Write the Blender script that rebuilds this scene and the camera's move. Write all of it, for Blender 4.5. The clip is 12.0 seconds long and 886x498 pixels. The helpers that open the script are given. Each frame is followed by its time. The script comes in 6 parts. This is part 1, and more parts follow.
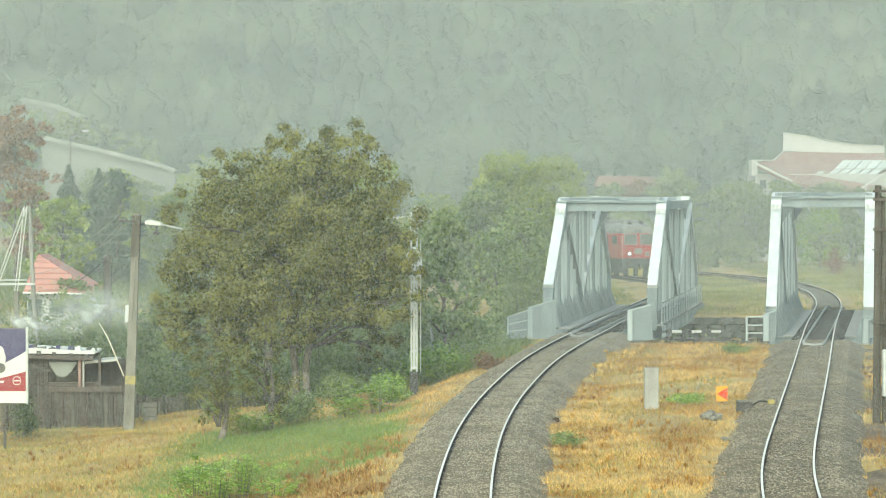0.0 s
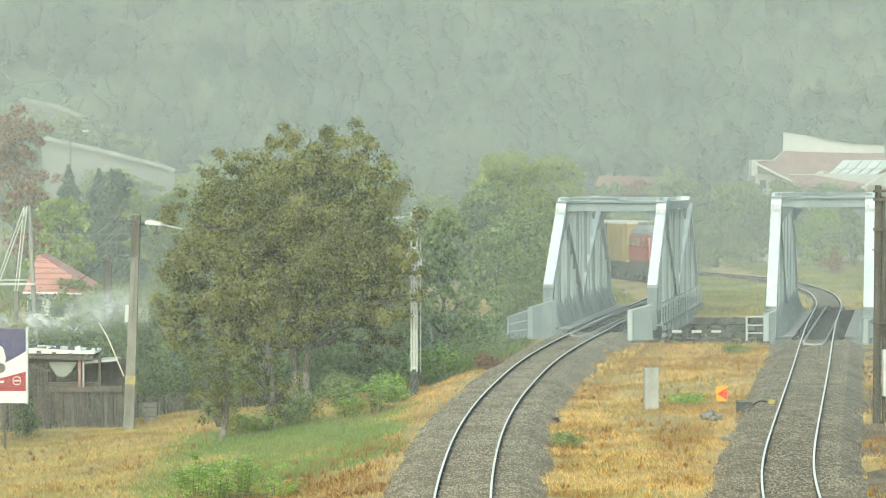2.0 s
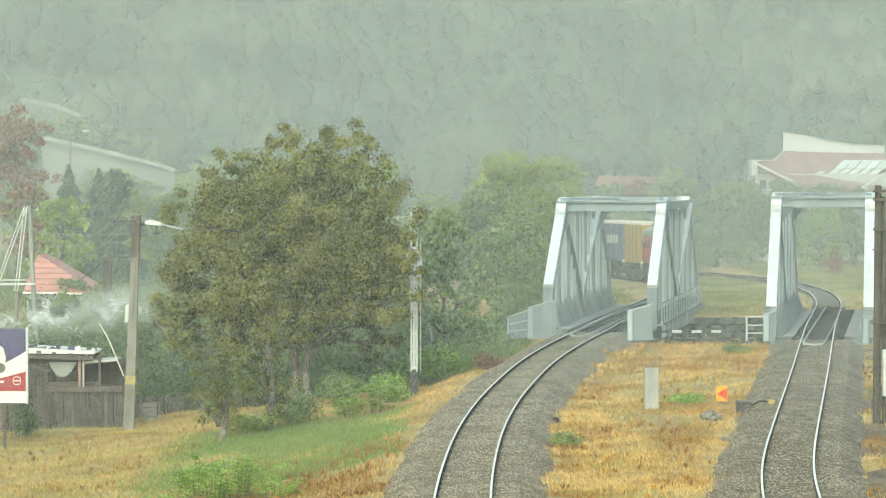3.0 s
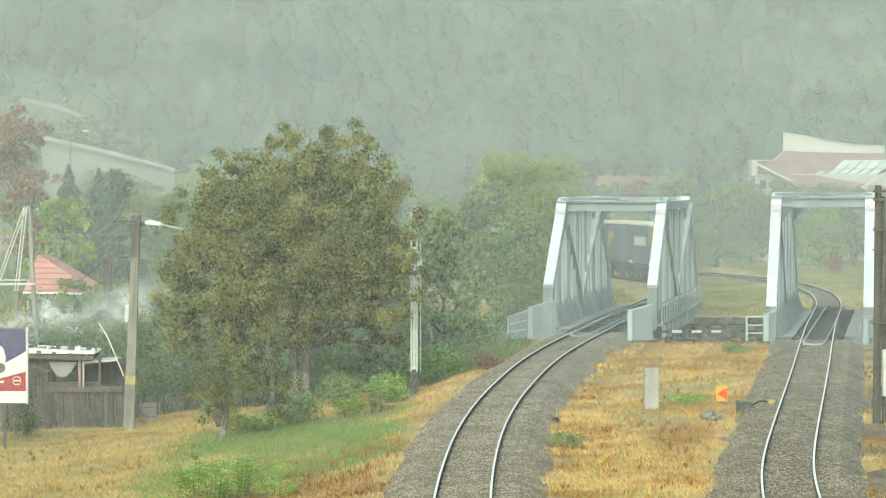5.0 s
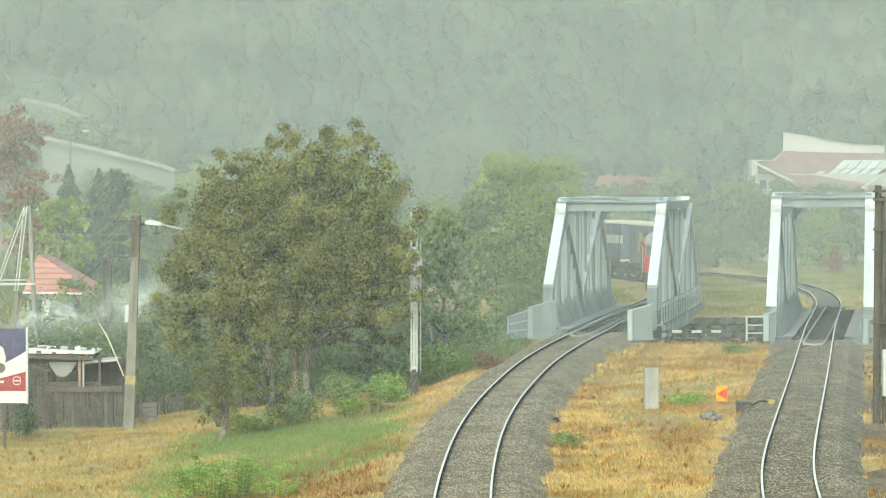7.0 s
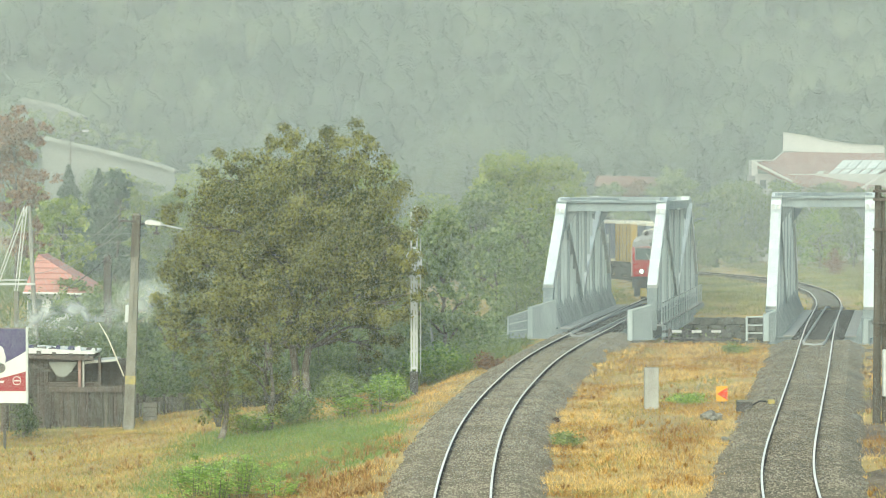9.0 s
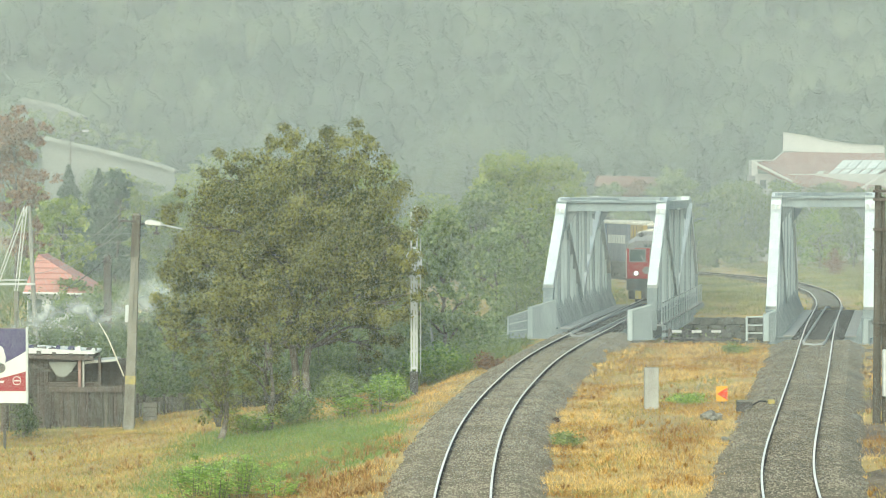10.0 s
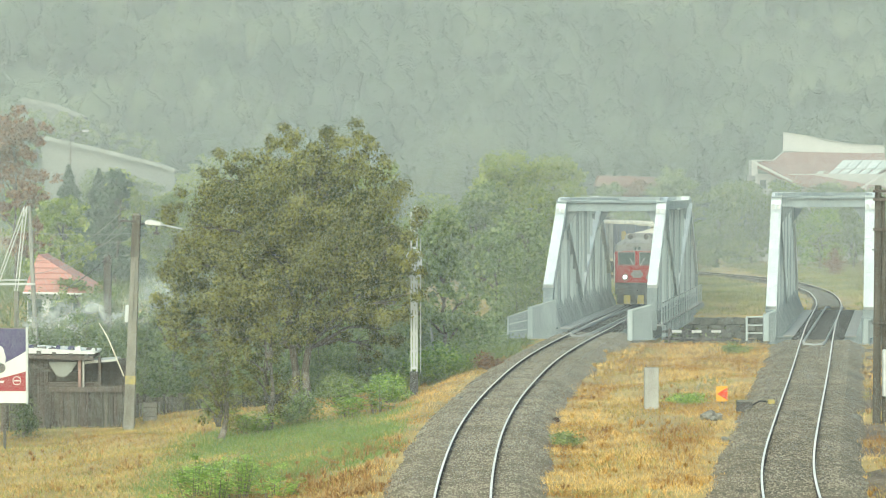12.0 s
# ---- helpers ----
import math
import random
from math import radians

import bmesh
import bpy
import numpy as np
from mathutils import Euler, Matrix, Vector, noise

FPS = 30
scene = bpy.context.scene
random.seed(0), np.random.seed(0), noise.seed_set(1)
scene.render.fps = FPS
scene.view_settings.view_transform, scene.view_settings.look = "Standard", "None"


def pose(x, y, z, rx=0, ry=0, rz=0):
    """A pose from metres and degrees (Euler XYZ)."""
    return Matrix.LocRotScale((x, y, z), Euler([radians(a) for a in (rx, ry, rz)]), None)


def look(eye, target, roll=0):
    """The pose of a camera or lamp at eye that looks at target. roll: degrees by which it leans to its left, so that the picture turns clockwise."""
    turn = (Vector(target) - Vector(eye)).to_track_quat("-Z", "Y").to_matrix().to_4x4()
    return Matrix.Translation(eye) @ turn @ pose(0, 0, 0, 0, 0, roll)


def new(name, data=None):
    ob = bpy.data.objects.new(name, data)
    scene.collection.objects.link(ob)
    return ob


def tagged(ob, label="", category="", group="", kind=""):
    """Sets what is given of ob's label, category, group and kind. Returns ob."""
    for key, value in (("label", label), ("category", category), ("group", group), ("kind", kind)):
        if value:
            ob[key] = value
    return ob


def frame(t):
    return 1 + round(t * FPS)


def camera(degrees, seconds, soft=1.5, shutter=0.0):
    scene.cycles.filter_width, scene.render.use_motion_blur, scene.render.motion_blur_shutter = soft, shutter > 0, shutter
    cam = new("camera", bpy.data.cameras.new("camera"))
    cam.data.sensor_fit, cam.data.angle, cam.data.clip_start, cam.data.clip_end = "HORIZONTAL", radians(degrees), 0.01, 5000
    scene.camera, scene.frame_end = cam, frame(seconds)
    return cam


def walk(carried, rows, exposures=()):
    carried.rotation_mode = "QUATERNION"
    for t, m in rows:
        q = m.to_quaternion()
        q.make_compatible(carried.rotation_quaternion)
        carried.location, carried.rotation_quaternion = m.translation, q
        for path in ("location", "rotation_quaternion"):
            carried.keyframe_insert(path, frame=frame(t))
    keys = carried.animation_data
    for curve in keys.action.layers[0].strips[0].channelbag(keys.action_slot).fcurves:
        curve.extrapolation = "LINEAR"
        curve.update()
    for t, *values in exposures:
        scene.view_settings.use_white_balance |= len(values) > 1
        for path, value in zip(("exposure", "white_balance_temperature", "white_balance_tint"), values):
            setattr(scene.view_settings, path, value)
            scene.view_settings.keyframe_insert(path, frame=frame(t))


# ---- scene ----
cam = camera(16.226, 12.0, 1.0)
VIEW = look((0, 0, 7.25), (0, 100, 5.323))
walk(cam, [(0.0, VIEW), (12.0, VIEW)], [(0.0, 0.55, 5820, -9), (12.0, 0.55, 5820, -9)])

# ---- light: bright overcast, soft sun high behind the camera's left shoulder ----
world = bpy.data.worlds.new("overcast")
scene.world = world
world.use_nodes = True
wt = world.node_tree
sky = wt.nodes.new("ShaderNodeTexSky")
sky.sky_type, sky.sun_disc = "NISHITA", False
sky.sun_elevation, sky.sun_rotation = radians(36), radians(198)
sky.air_density, sky.dust_density, sky.ozone_density = 1.6, 6.0, 1.0
bg = wt.nodes["Background"]
bg.inputs["Strength"].default_value = 0.15
wt.links.new(sky.outputs["Color"], bg.inputs["Color"])
sun = new("sun", bpy.data.lights.new("sun", "SUN"))
sun.data.energy, sun.data.angle, sun.data.color = 1.5, radians(55), (1.0, 0.965, 0.90)
sun.matrix_world = look((-20, -60, 45), (0, 0, 0))


# ---- materials ----
def mat(name, c1, c2, scale=4.0, rough=0.8, bump=0.2, fine=40.0, metal=0.0, vary=0.12, c3=None, island=False, translucent=0.0, stretch=(1, 1, 1)):
    m = bpy.data.materials.new(name)
    m.use_nodes = True
    n, l = m.node_tree.nodes, m.node_tree.links
    p = n["Principled BSDF"]
    p.inputs["Roughness"].default_value, p.inputs["Metallic"].default_value = rough, metal
    co = n.new("ShaderNodeTexCoord")
    mp = n.new("ShaderNodeMapping")
    mp.inputs["Scale"].default_value = stretch
    l.new(co.outputs["Object"], mp.inputs["Vector"])
    big = n.new("ShaderNodeTexNoise")
    big.inputs["Scale"].default_value, big.inputs["Detail"].default_value, big.inputs["Roughness"].default_value = scale, 6, 0.65
    small = n.new("ShaderNodeTexNoise")
    small.inputs["Scale"].default_value, small.inputs["Detail"].default_value = fine, 3
    l.new(mp.outputs[0], big.inputs["Vector"])
    l.new(mp.outputs[0], small.inputs["Vector"])
    ramp = n.new("ShaderNodeValToRGB")
    e = ramp.color_ramp.elements
    e[0].position, e[0].color = 0.34, (*c1, 1)
    e[1].position, e[1].color = 0.66, (*c2, 1)
    if c3:
        k = e.new(0.5)
        k.color = (*c3, 1)
    if island:
        geo = n.new("ShaderNodeNewGeometry")
        mixf = n.new("ShaderNodeMath")
        mixf.operation = "MULTIPLY_ADD"
        l.new(geo.outputs["Random Per Island"], mixf.inputs[0])
        share = 0.55 if island is True else island
        mixf.inputs[1].default_value = share
        half = n.new("ShaderNodeMapRange")
        half.inputs["From Min"].default_value, half.inputs["From Max"].default_value = (0.0, 1.0) if island is True else (0.33, 0.67)
        half.inputs["To Max"].default_value = 1 - share
        l.new(big.outputs["Fac"], half.inputs["Value"])
        l.new(half.outputs["Result"], mixf.inputs[2])
        l.new(mixf.outputs[0], ramp.inputs["Fac"])
    else:
        l.new(big.outputs["Fac"], ramp.inputs["Fac"])
    hsv = n.new("ShaderNodeHueSaturation")
    l.new(ramp.outputs["Color"], hsv.inputs["Color"])
    info = n.new("ShaderNodeObjectInfo")
    mul = n.new("ShaderNodeMath")
    mul.operation = "MULTIPLY_ADD"
    addn = n.new("ShaderNodeMath")
    addn.operation = "ADD"
    l.new(info.outputs["Random"], addn.inputs[0])
    l.new(small.outputs["Fac"], addn.inputs[1])
    l.new(addn.outputs[0], mul.inputs[0])
    mul.inputs[1].default_value, mul.inputs[2].default_value = vary, 1 - vary
    l.new(mul.outputs[0], hsv.inputs["Value"])
    l.new(hsv.outputs["Color"], p.inputs["Base Color"])
    if bump:
        b = n.new("ShaderNodeBump")
        b.inputs["Strength"].default_value, b.inputs["Distance"].default_value = bump, 0.03
        l.new(small.outputs["Fac"], b.inputs["Height"])
        l.new(b.outputs["Normal"], p.inputs["Normal"])
    if translucent:
        tr = n.new("ShaderNodeBsdfTranslucent")
        l.new(hsv.outputs["Color"], tr.inputs["Color"])
        mx = n.new("ShaderNodeMixShader")
        mx.inputs["Fac"].default_value = translucent
        l.new(p.outputs[0], mx.inputs[1])
        l.new(tr.outputs[0], mx.inputs[2])
        l.new(mx.outputs[0], n["Material Output"].inputs["Surface"])
    return m


def glow(name, color, strength):
    m = bpy.data.materials.new(name)
    m.use_nodes = True
    p = m.node_tree.nodes["Principled BSDF"]
    p.inputs["Base Color"].default_value = (*color, 1)
    p.inputs["Emission Color"].default_value = (*color, 1)
    p.inputs["Emission Strength"].default_value = strength
    return m


def smoke_mat():
    m = bpy.data.materials.new("smoke")
    m.use_nodes = True
    n, l = m.node_tree.nodes, m.node_tree.links
    n.remove(n["Principled BSDF"])
    co = n.new("ShaderNodeTexCoord")
    ln = n.new("ShaderNodeVectorMath")
    ln.operation = "LENGTH"
    l.new(co.outputs["Object"], ln.inputs[0])
    ns = n.new("ShaderNodeTexNoise")
    ns.inputs["Scale"].default_value, ns.inputs["Detail"].default_value, ns.inputs["Distortion"].default_value = 1.0, 5, 0.9
    inf = n.new("ShaderNodeObjectInfo")
    far = n.new("ShaderNodeMath")
    far.operation = "MULTIPLY"
    far.inputs[1].default_value = 40.0
    l.new(inf.outputs["Random"], far.inputs[0])
    shift = n.new("ShaderNodeVectorMath")
    shift.operation = "ADD"
    l.new(co.outputs["Object"], shift.inputs[0])
    l.new(far.outputs[0], shift.inputs[1])
    l.new(shift.outputs[0], ns.inputs["Vector"])
    fall = n.new("ShaderNodeMapRange")
    fall.interpolation_type = "SMOOTHSTEP"
    fall.inputs["From Min"].default_value, fall.inputs["From Max"].default_value = 0.05, 1.0
    fall.inputs["To Min"].default_value, fall.inputs["To Max"].default_value = 1.0, 0.0
    l.new(ln.outputs["Value"], fall.inputs["Value"])
    thick = n.new("ShaderNodeMapRange")
    thick.inputs["From Min"].default_value, thick.inputs["From Max"].default_value = 0.40, 0.66
    thick.inputs["To Max"].default_value = 0.72
    l.new(ns.outputs["Fac"], thick.inputs["Value"])
    mu = n.new("ShaderNodeMath")
    mu.operation = "MULTIPLY"
    l.new(fall.outputs["Result"], mu.inputs[0])
    l.new(thick.outputs["Result"], mu.inputs[1])
    tp = n.new("ShaderNodeBsdfTransparent")
    df = n.new("ShaderNodeBsdfDiffuse")
    df.inputs["Color"].default_value = (0.82, 0.86, 0.88, 1)
    tl = n.new("ShaderNodeBsdfTranslucent")
    tl.inputs["Color"].default_value = (0.82, 0.86, 0.88, 1)
    both = n.new("ShaderNodeMixShader")
    l.new(df.outputs[0], both.inputs[1])
    l.new(tl.outputs[0], both.inputs[2])
    mx = n.new("ShaderNodeMixShader")
    l.new(mu.outputs[0], mx.inputs["Fac"])
    l.new(tp.outputs[0], mx.inputs[1])
    l.new(both.outputs[0], mx.inputs[2])
    l.new(mx.outputs[0], n["Material Output"].inputs["Surface"])
    return m


M_GROUND = mat("dry_meadow", (0.22, 0.165, 0.07), (0.46, 0.34, 0.14), 0.35, 0.95, 0.5, 9.0, 0, 0.35, (0.33, 0.25, 0.10))
M_BALLAST = mat("ballast_bed", (0.12, 0.105, 0.078), (0.235, 0.205, 0.15), 0.9, 0.95, 0.9, 22.0, 0, 0.5, (0.17, 0.15, 0.112))
M_STONE = mat("ballast_stone", (0.145, 0.128, 0.094), (0.325, 0.292, 0.218), 0.45, 0.9, 0.2, 30.0, 0, 0.25, (0.205, 0.185, 0.138), 0.55)
M_RUST = mat("rusty_rail_web", (0.03, 0.02, 0.016), (0.065, 0.042, 0.03), 6, 0.85, 0.3)
# Pale matt colour carries the sky sheen of the polished steel.
M_RAIL = mat("polished_rail_sky_sheen", (0.58, 0.57, 0.54), (0.74, 0.73, 0.69), 3, 0.62, 0.0, 60, 0.0, 0.1)
# One bridge paint in three tones; lit and shaded faces put into colour.
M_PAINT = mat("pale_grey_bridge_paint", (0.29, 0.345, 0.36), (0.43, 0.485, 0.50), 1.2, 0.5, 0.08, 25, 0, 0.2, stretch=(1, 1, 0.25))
M_PAINT_LIT = mat("lit_bridge_paint", (0.52, 0.57, 0.58), (0.64, 0.68, 0.69), 1.2, 0.5, 0.08, 25, 0, 0.16, stretch=(1, 1, 0.25))
M_PAINT_SHADE = mat("shaded_bridge_paint", (0.17, 0.21, 0.225), (0.25, 0.295, 0.31), 1.6, 0.6, 0.1, 25, 0, 0.18, stretch=(1, 1, 0.2))
M_DECK = mat("grey_deck_plate", (0.26, 0.27, 0.26), (0.38, 0.385, 0.37), 1.5, 0.8, 0.2)
M_TIMBER = mat("dark_tarred_timber", (0.018, 0.016, 0.014), (0.05, 0.045, 0.04), 4, 0.9, 0.4, 30)
M_GUARD = mat("dull_guard_rail_steel", (0.34, 0.355, 0.35), (0.48, 0.49, 0.48), 5, 0.5, 0.1, 30, 0.0)
M_CONC = mat("weathered_concrete", (0.135, 0.13, 0.11), (0.24, 0.232, 0.20), 2.2, 0.9, 0.3, 35, 0, 0.2, stretch=(1, 1, 0.4))
M_PALECONC = mat("pale_concrete", (0.24, 0.24, 0.225), (0.36, 0.36, 0.335), 2.2, 0.9, 0.3, 35, 0, 0.2, stretch=(1, 1, 0.4))
M_RUBBLE = mat("river_wall_stone", (0.045, 0.048, 0.038), (0.135, 0.135, 0.115), 1.4, 0.95, 0.5, 12, 0, 0.4)
M_WATER = mat("river_water", (0.05, 0.06, 0.05), (0.07, 0.08, 0.06), 0.5, 0.1, 0.1, 3)
M_WOOD = mat("grey_weathered_boards", (0.03, 0.029, 0.025), (0.125, 0.118, 0.10), 2.0, 0.9, 0.4, 40, 0, 0.6, stretch=(5, 5, 0.25))
M_WOOD_D = mat("dark_brown_wood", (0.06, 0.05, 0.045), (0.13, 0.11, 0.095), 2, 0.9, 0.4, 40, 0, 0.3, stretch=(3, 3, 0.3))
M_POLE = mat("weathered_timber_pole", (0.065, 0.06, 0.05), (0.115, 0.105, 0.088), 1.5, 0.9, 0.4, 30, 0, 0.2, stretch=(4, 4, 0.3))
M_BARK = mat("tree_bark", (0.10, 0.09, 0.075), (0.22, 0.20, 0.17), 3, 0.95, 0.6, 14, 0, 0.3, stretch=(2, 2, 0.4))
M_LEAF = mat("walnut_leaf", (0.085, 0.096, 0.024), (0.31, 0.295, 0.085), 0.5, 0.42, 0, 5, 0, 0.2, (0.19, 0.195, 0.052), 0.5, 0.36)
M_LEAF_G = mat("fresh_green_leaf", (0.16, 0.28, 0.05), (0.42, 0.54, 0.13), 0.7, 0.6, 0, 5, 0, 0.25, (0.28, 0.41, 0.085), True, 0.35)
# Next two leaf colours are lightened to carry haze over distant trees.
M_LEAF_M = mat("willow_leaf", (0.235, 0.305, 0.075), (0.47, 0.52, 0.165), 0.25, 0.6, 0, 5, 0, 0.15, (0.345, 0.41, 0.115), 0.45, 0.45)
M_LEAF_D = mat("dull_green_leaf", (0.17, 0.235, 0.09), (0.38, 0.44, 0.18), 0.25, 0.6, 0, 5, 0, 0.15, (0.265, 0.335, 0.135), 0.5, 0.45)
M_LEAF_F = mat("spruce_needle", (0.12, 0.17, 0.13), (0.19, 0.24, 0.18), 0.5, 0.8, 0, 5, 0, 0.15, None, True, 0.35)
M_LEAF_R = mat("russet_leaf", (0.21, 0.125, 0.08), (0.36, 0.23, 0.14), 0.5, 0.7, 0, 5, 0, 0.15, None, True, 0.4)
M_STRAW = mat("dry_straw_blade", (0.34, 0.175, 0.046), (0.85, 0.60, 0.235), 0.36, 0.8, 0, 5, 0, 0.25, (0.61, 0.375, 0.10), 0.36, 0.3)
M_RUSSET = mat("russet_weed_blade", (0.24, 0.13, 0.05), (0.52, 0.34, 0.14), 0.3, 0.8, 0, 5, 0, 0.25, (0.36, 0.215, 0.085), 0.5, 0.3)
M_GRASS = mat("green_grass_blade", (0.15, 0.25, 0.07), (0.34, 0.43, 0.16), 0.3, 0.8, 0, 5, 0, 0.25, (0.235, 0.335, 0.11), True, 0.3)
M_FARGRASS = mat("far_meadow_blade", (0.17, 0.21, 0.07), (0.42, 0.40, 0.155), 0.12, 0.8, 0, 5, 0, 0.25, (0.28, 0.30, 0.11), 0.35, 0.3)
M_RED = mat("faded_red_loco_paint", (0.30, 0.022, 0.028), (0.39, 0.04, 0.045), 1.5, 0.45, 0.05, 20, 0, 0.15)
M_LROOF = mat("grey_loco_roof", (0.20, 0.205, 0.205), (0.32, 0.32, 0.315), 1.5, 0.6, 0.1, 20)
M_UNDER = mat("grimy_underframe", (0.06, 0.06, 0.06), (0.13, 0.12, 0.11), 3, 0.8, 0.3, 20)
M_SKIRT = mat("grey_front_skirt", (0.045, 0.052, 0.058), (0.085, 0.095, 0.10), 3, 0.7, 0.2, 20)
M_HIVIS = mat("yellow_warning_paint", (0.36, 0.29, 0.085), (0.50, 0.40, 0.12), 3, 0.6, 0.1, 20)
M_GLASS = mat("dark_cab_glass", (0.09, 0.12, 0.12), (0.13, 0.16, 0.16), 1, 0.08, 0.0, 4)
M_LAMP = glow("lit_headlight", (1.0, 0.96, 0.84), 5.0)
M_YELLOW = mat("yellow_curtain", (0.36, 0.235, 0.045), (0.47, 0.32, 0.065), 0.6, 0.6, 0.2, 6, 0, 0.15)
M_NAVY = mat("navy_curtain", (0.095, 0.115, 0.185), (0.15, 0.175, 0.255), 0.6, 0.6, 0.2, 6, 0, 0.2)
M_GREYC = mat("grey_curtain", (0.30, 0.31, 0.31), (0.42, 0.42, 0.42), 0.6, 0.6, 0.2, 6, 0, 0.2)
M_CREAM = mat("cream_trailer_roof", (0.62, 0.58, 0.46), (0.78, 0.74, 0.62), 0.8, 0.6, 0.1, 10)
M_WHITE = mat("white_paint", (0.56, 0.57, 0.56), (0.62, 0.63, 0.62), 1.5, 0.5, 0.05, 20, 0, 0.08)
M_PLASTER = mat("white_plaster", (0.46, 0.47, 0.46), (0.56, 0.56, 0.55), 0.5, 0.85, 0.1, 15, 0, 0.1)
M_BROWNROOF = mat("brown_tile_roof", (0.25, 0.155, 0.135), (0.34, 0.225, 0.20), 0.7, 0.8, 0.3, 12, 0, 0.15)
M_REDROOF = mat("red_tile_roof", (0.38, 0.18, 0.155), (0.48, 0.25, 0.22), 0.7, 0.8, 0.3, 12, 0, 0.15)
M_OLDROOF = mat("grey_sheet_roof", (0.42, 0.43, 0.41), (0.58, 0.58, 0.55), 0.3, 0.8, 0.1, 6, 0, 0.1)
M_SKYGLASS = mat("pale_skylight_glass", (0.55, 0.62, 0.62), (0.68, 0.73, 0.73), 0.8, 0.12, 0.0, 5)
M_BLUE = mat("poster_navy", (0.05, 0.045, 0.12), (0.075, 0.07, 0.16), 1, 0.4, 0.0, 8, 0, 0.05)
M_PRED = mat("poster_red", (0.22, 0.018, 0.028), (0.28, 0.03, 0.04), 1, 0.4, 0.0, 8, 0, 0.05)
M_BLACK = mat("black_paint", (0.03, 0.03, 0.03), (0.06, 0.06, 0.06), 2, 0.6, 0.1, 20)
M_ORANGE = mat("sign_yellow", (0.62, 0.34, 0.035), (0.70, 0.40, 0.05), 2, 0.4, 0.0, 20, 0, 0.05)
M_SIGNRED = mat("sign_red", (0.52, 0.05, 0.02), (0.6, 0.075, 0.03), 2, 0.4, 0.0, 20, 0, 0.05)
M_MAST = mat("white_signal_mast_paint", (0.44, 0.465, 0.465), (0.55, 0.575, 0.575), 2, 0.5, 0.1, 20, 0, 0.12)
M_CABLE = mat("grey_cable", (0.28, 0.30, 0.29), (0.36, 0.38, 0.37), 3, 0.7, 0.0)
M_DCABLE = mat("black_cable", (0.05, 0.05, 0.05), (0.08, 0.08, 0.08), 3, 0.7, 0.0)
M_HILL = mat("hillside_grass", (0.12, 0.16, 0.085), (0.21, 0.245, 0.13), 0.06, 1.0, 0.0, 0.5, 0, 0.1)
M_WOODS = mat("woodland_leaf", (0.04, 0.075, 0.052), (0.25, 0.295, 0.16), 0.035, 1.0, 0.0, 0.5, 0, 0.1, (0.115, 0.16, 0.10), translucent=0.45)
M_MILL = mat("pale_mill_wall", (0.215, 0.23, 0.215), (0.275, 0.29, 0.27), 0.15, 0.9, 0.0, 3, 0, 0.1)
M_MILLROOF = mat("grey_sheet_edge", (0.25, 0.265, 0.24), (0.46, 0.48, 0.45), 0.6, 0.8, 0.0, 3, 0, 0.1)
# Blade colour raised to carry the low haze under the trees.
M_LUSH = mat("rank_green_blade", (0.12, 0.17, 0.06), (0.28, 0.33, 0.12), 0.3, 0.8, 0, 5, 0, 0.25, None, True, 0.3)
M_SOIL = mat("gravelly_soil", (0.12, 0.09, 0.062), (0.26, 0.205, 0.135), 0.8, 0.95, 0.9, 14.0, 0, 0.5, (0.175, 0.14, 0.095))
M_LEAF_B = mat("dark_bush_leaf", (0.085, 0.13, 0.055), (0.24, 0.29, 0.13), 0.3, 0.5, 0, 5, 0, 0.15, (0.15, 0.20, 0.085), 0.5, 0.4)
M_OLIVE = mat("olive_grass_blade", (0.21, 0.20, 0.06), (0.46, 0.42, 0.15), 0.4, 0.8, 0, 5, 0, 0.25, (0.33, 0.31, 0.10), 0.4, 0.3)
M_BAND = mat("worn_yellow_paint", (0.20, 0.19, 0.13), (0.42, 0.34, 0.09), 6, 0.8, 0.1, 20, 0, 0.3)
M_SMOKE = smoke_mat()
# Pale fog tone for the added strands that stand in for haze.
M_MIST_GAUZE = mat("mist", (0.382, 0.425, 0.447), (0.412, 0.455, 0.477), 0.05, 1.0, 0, 1, 0, 0.0, translucent=0.35)


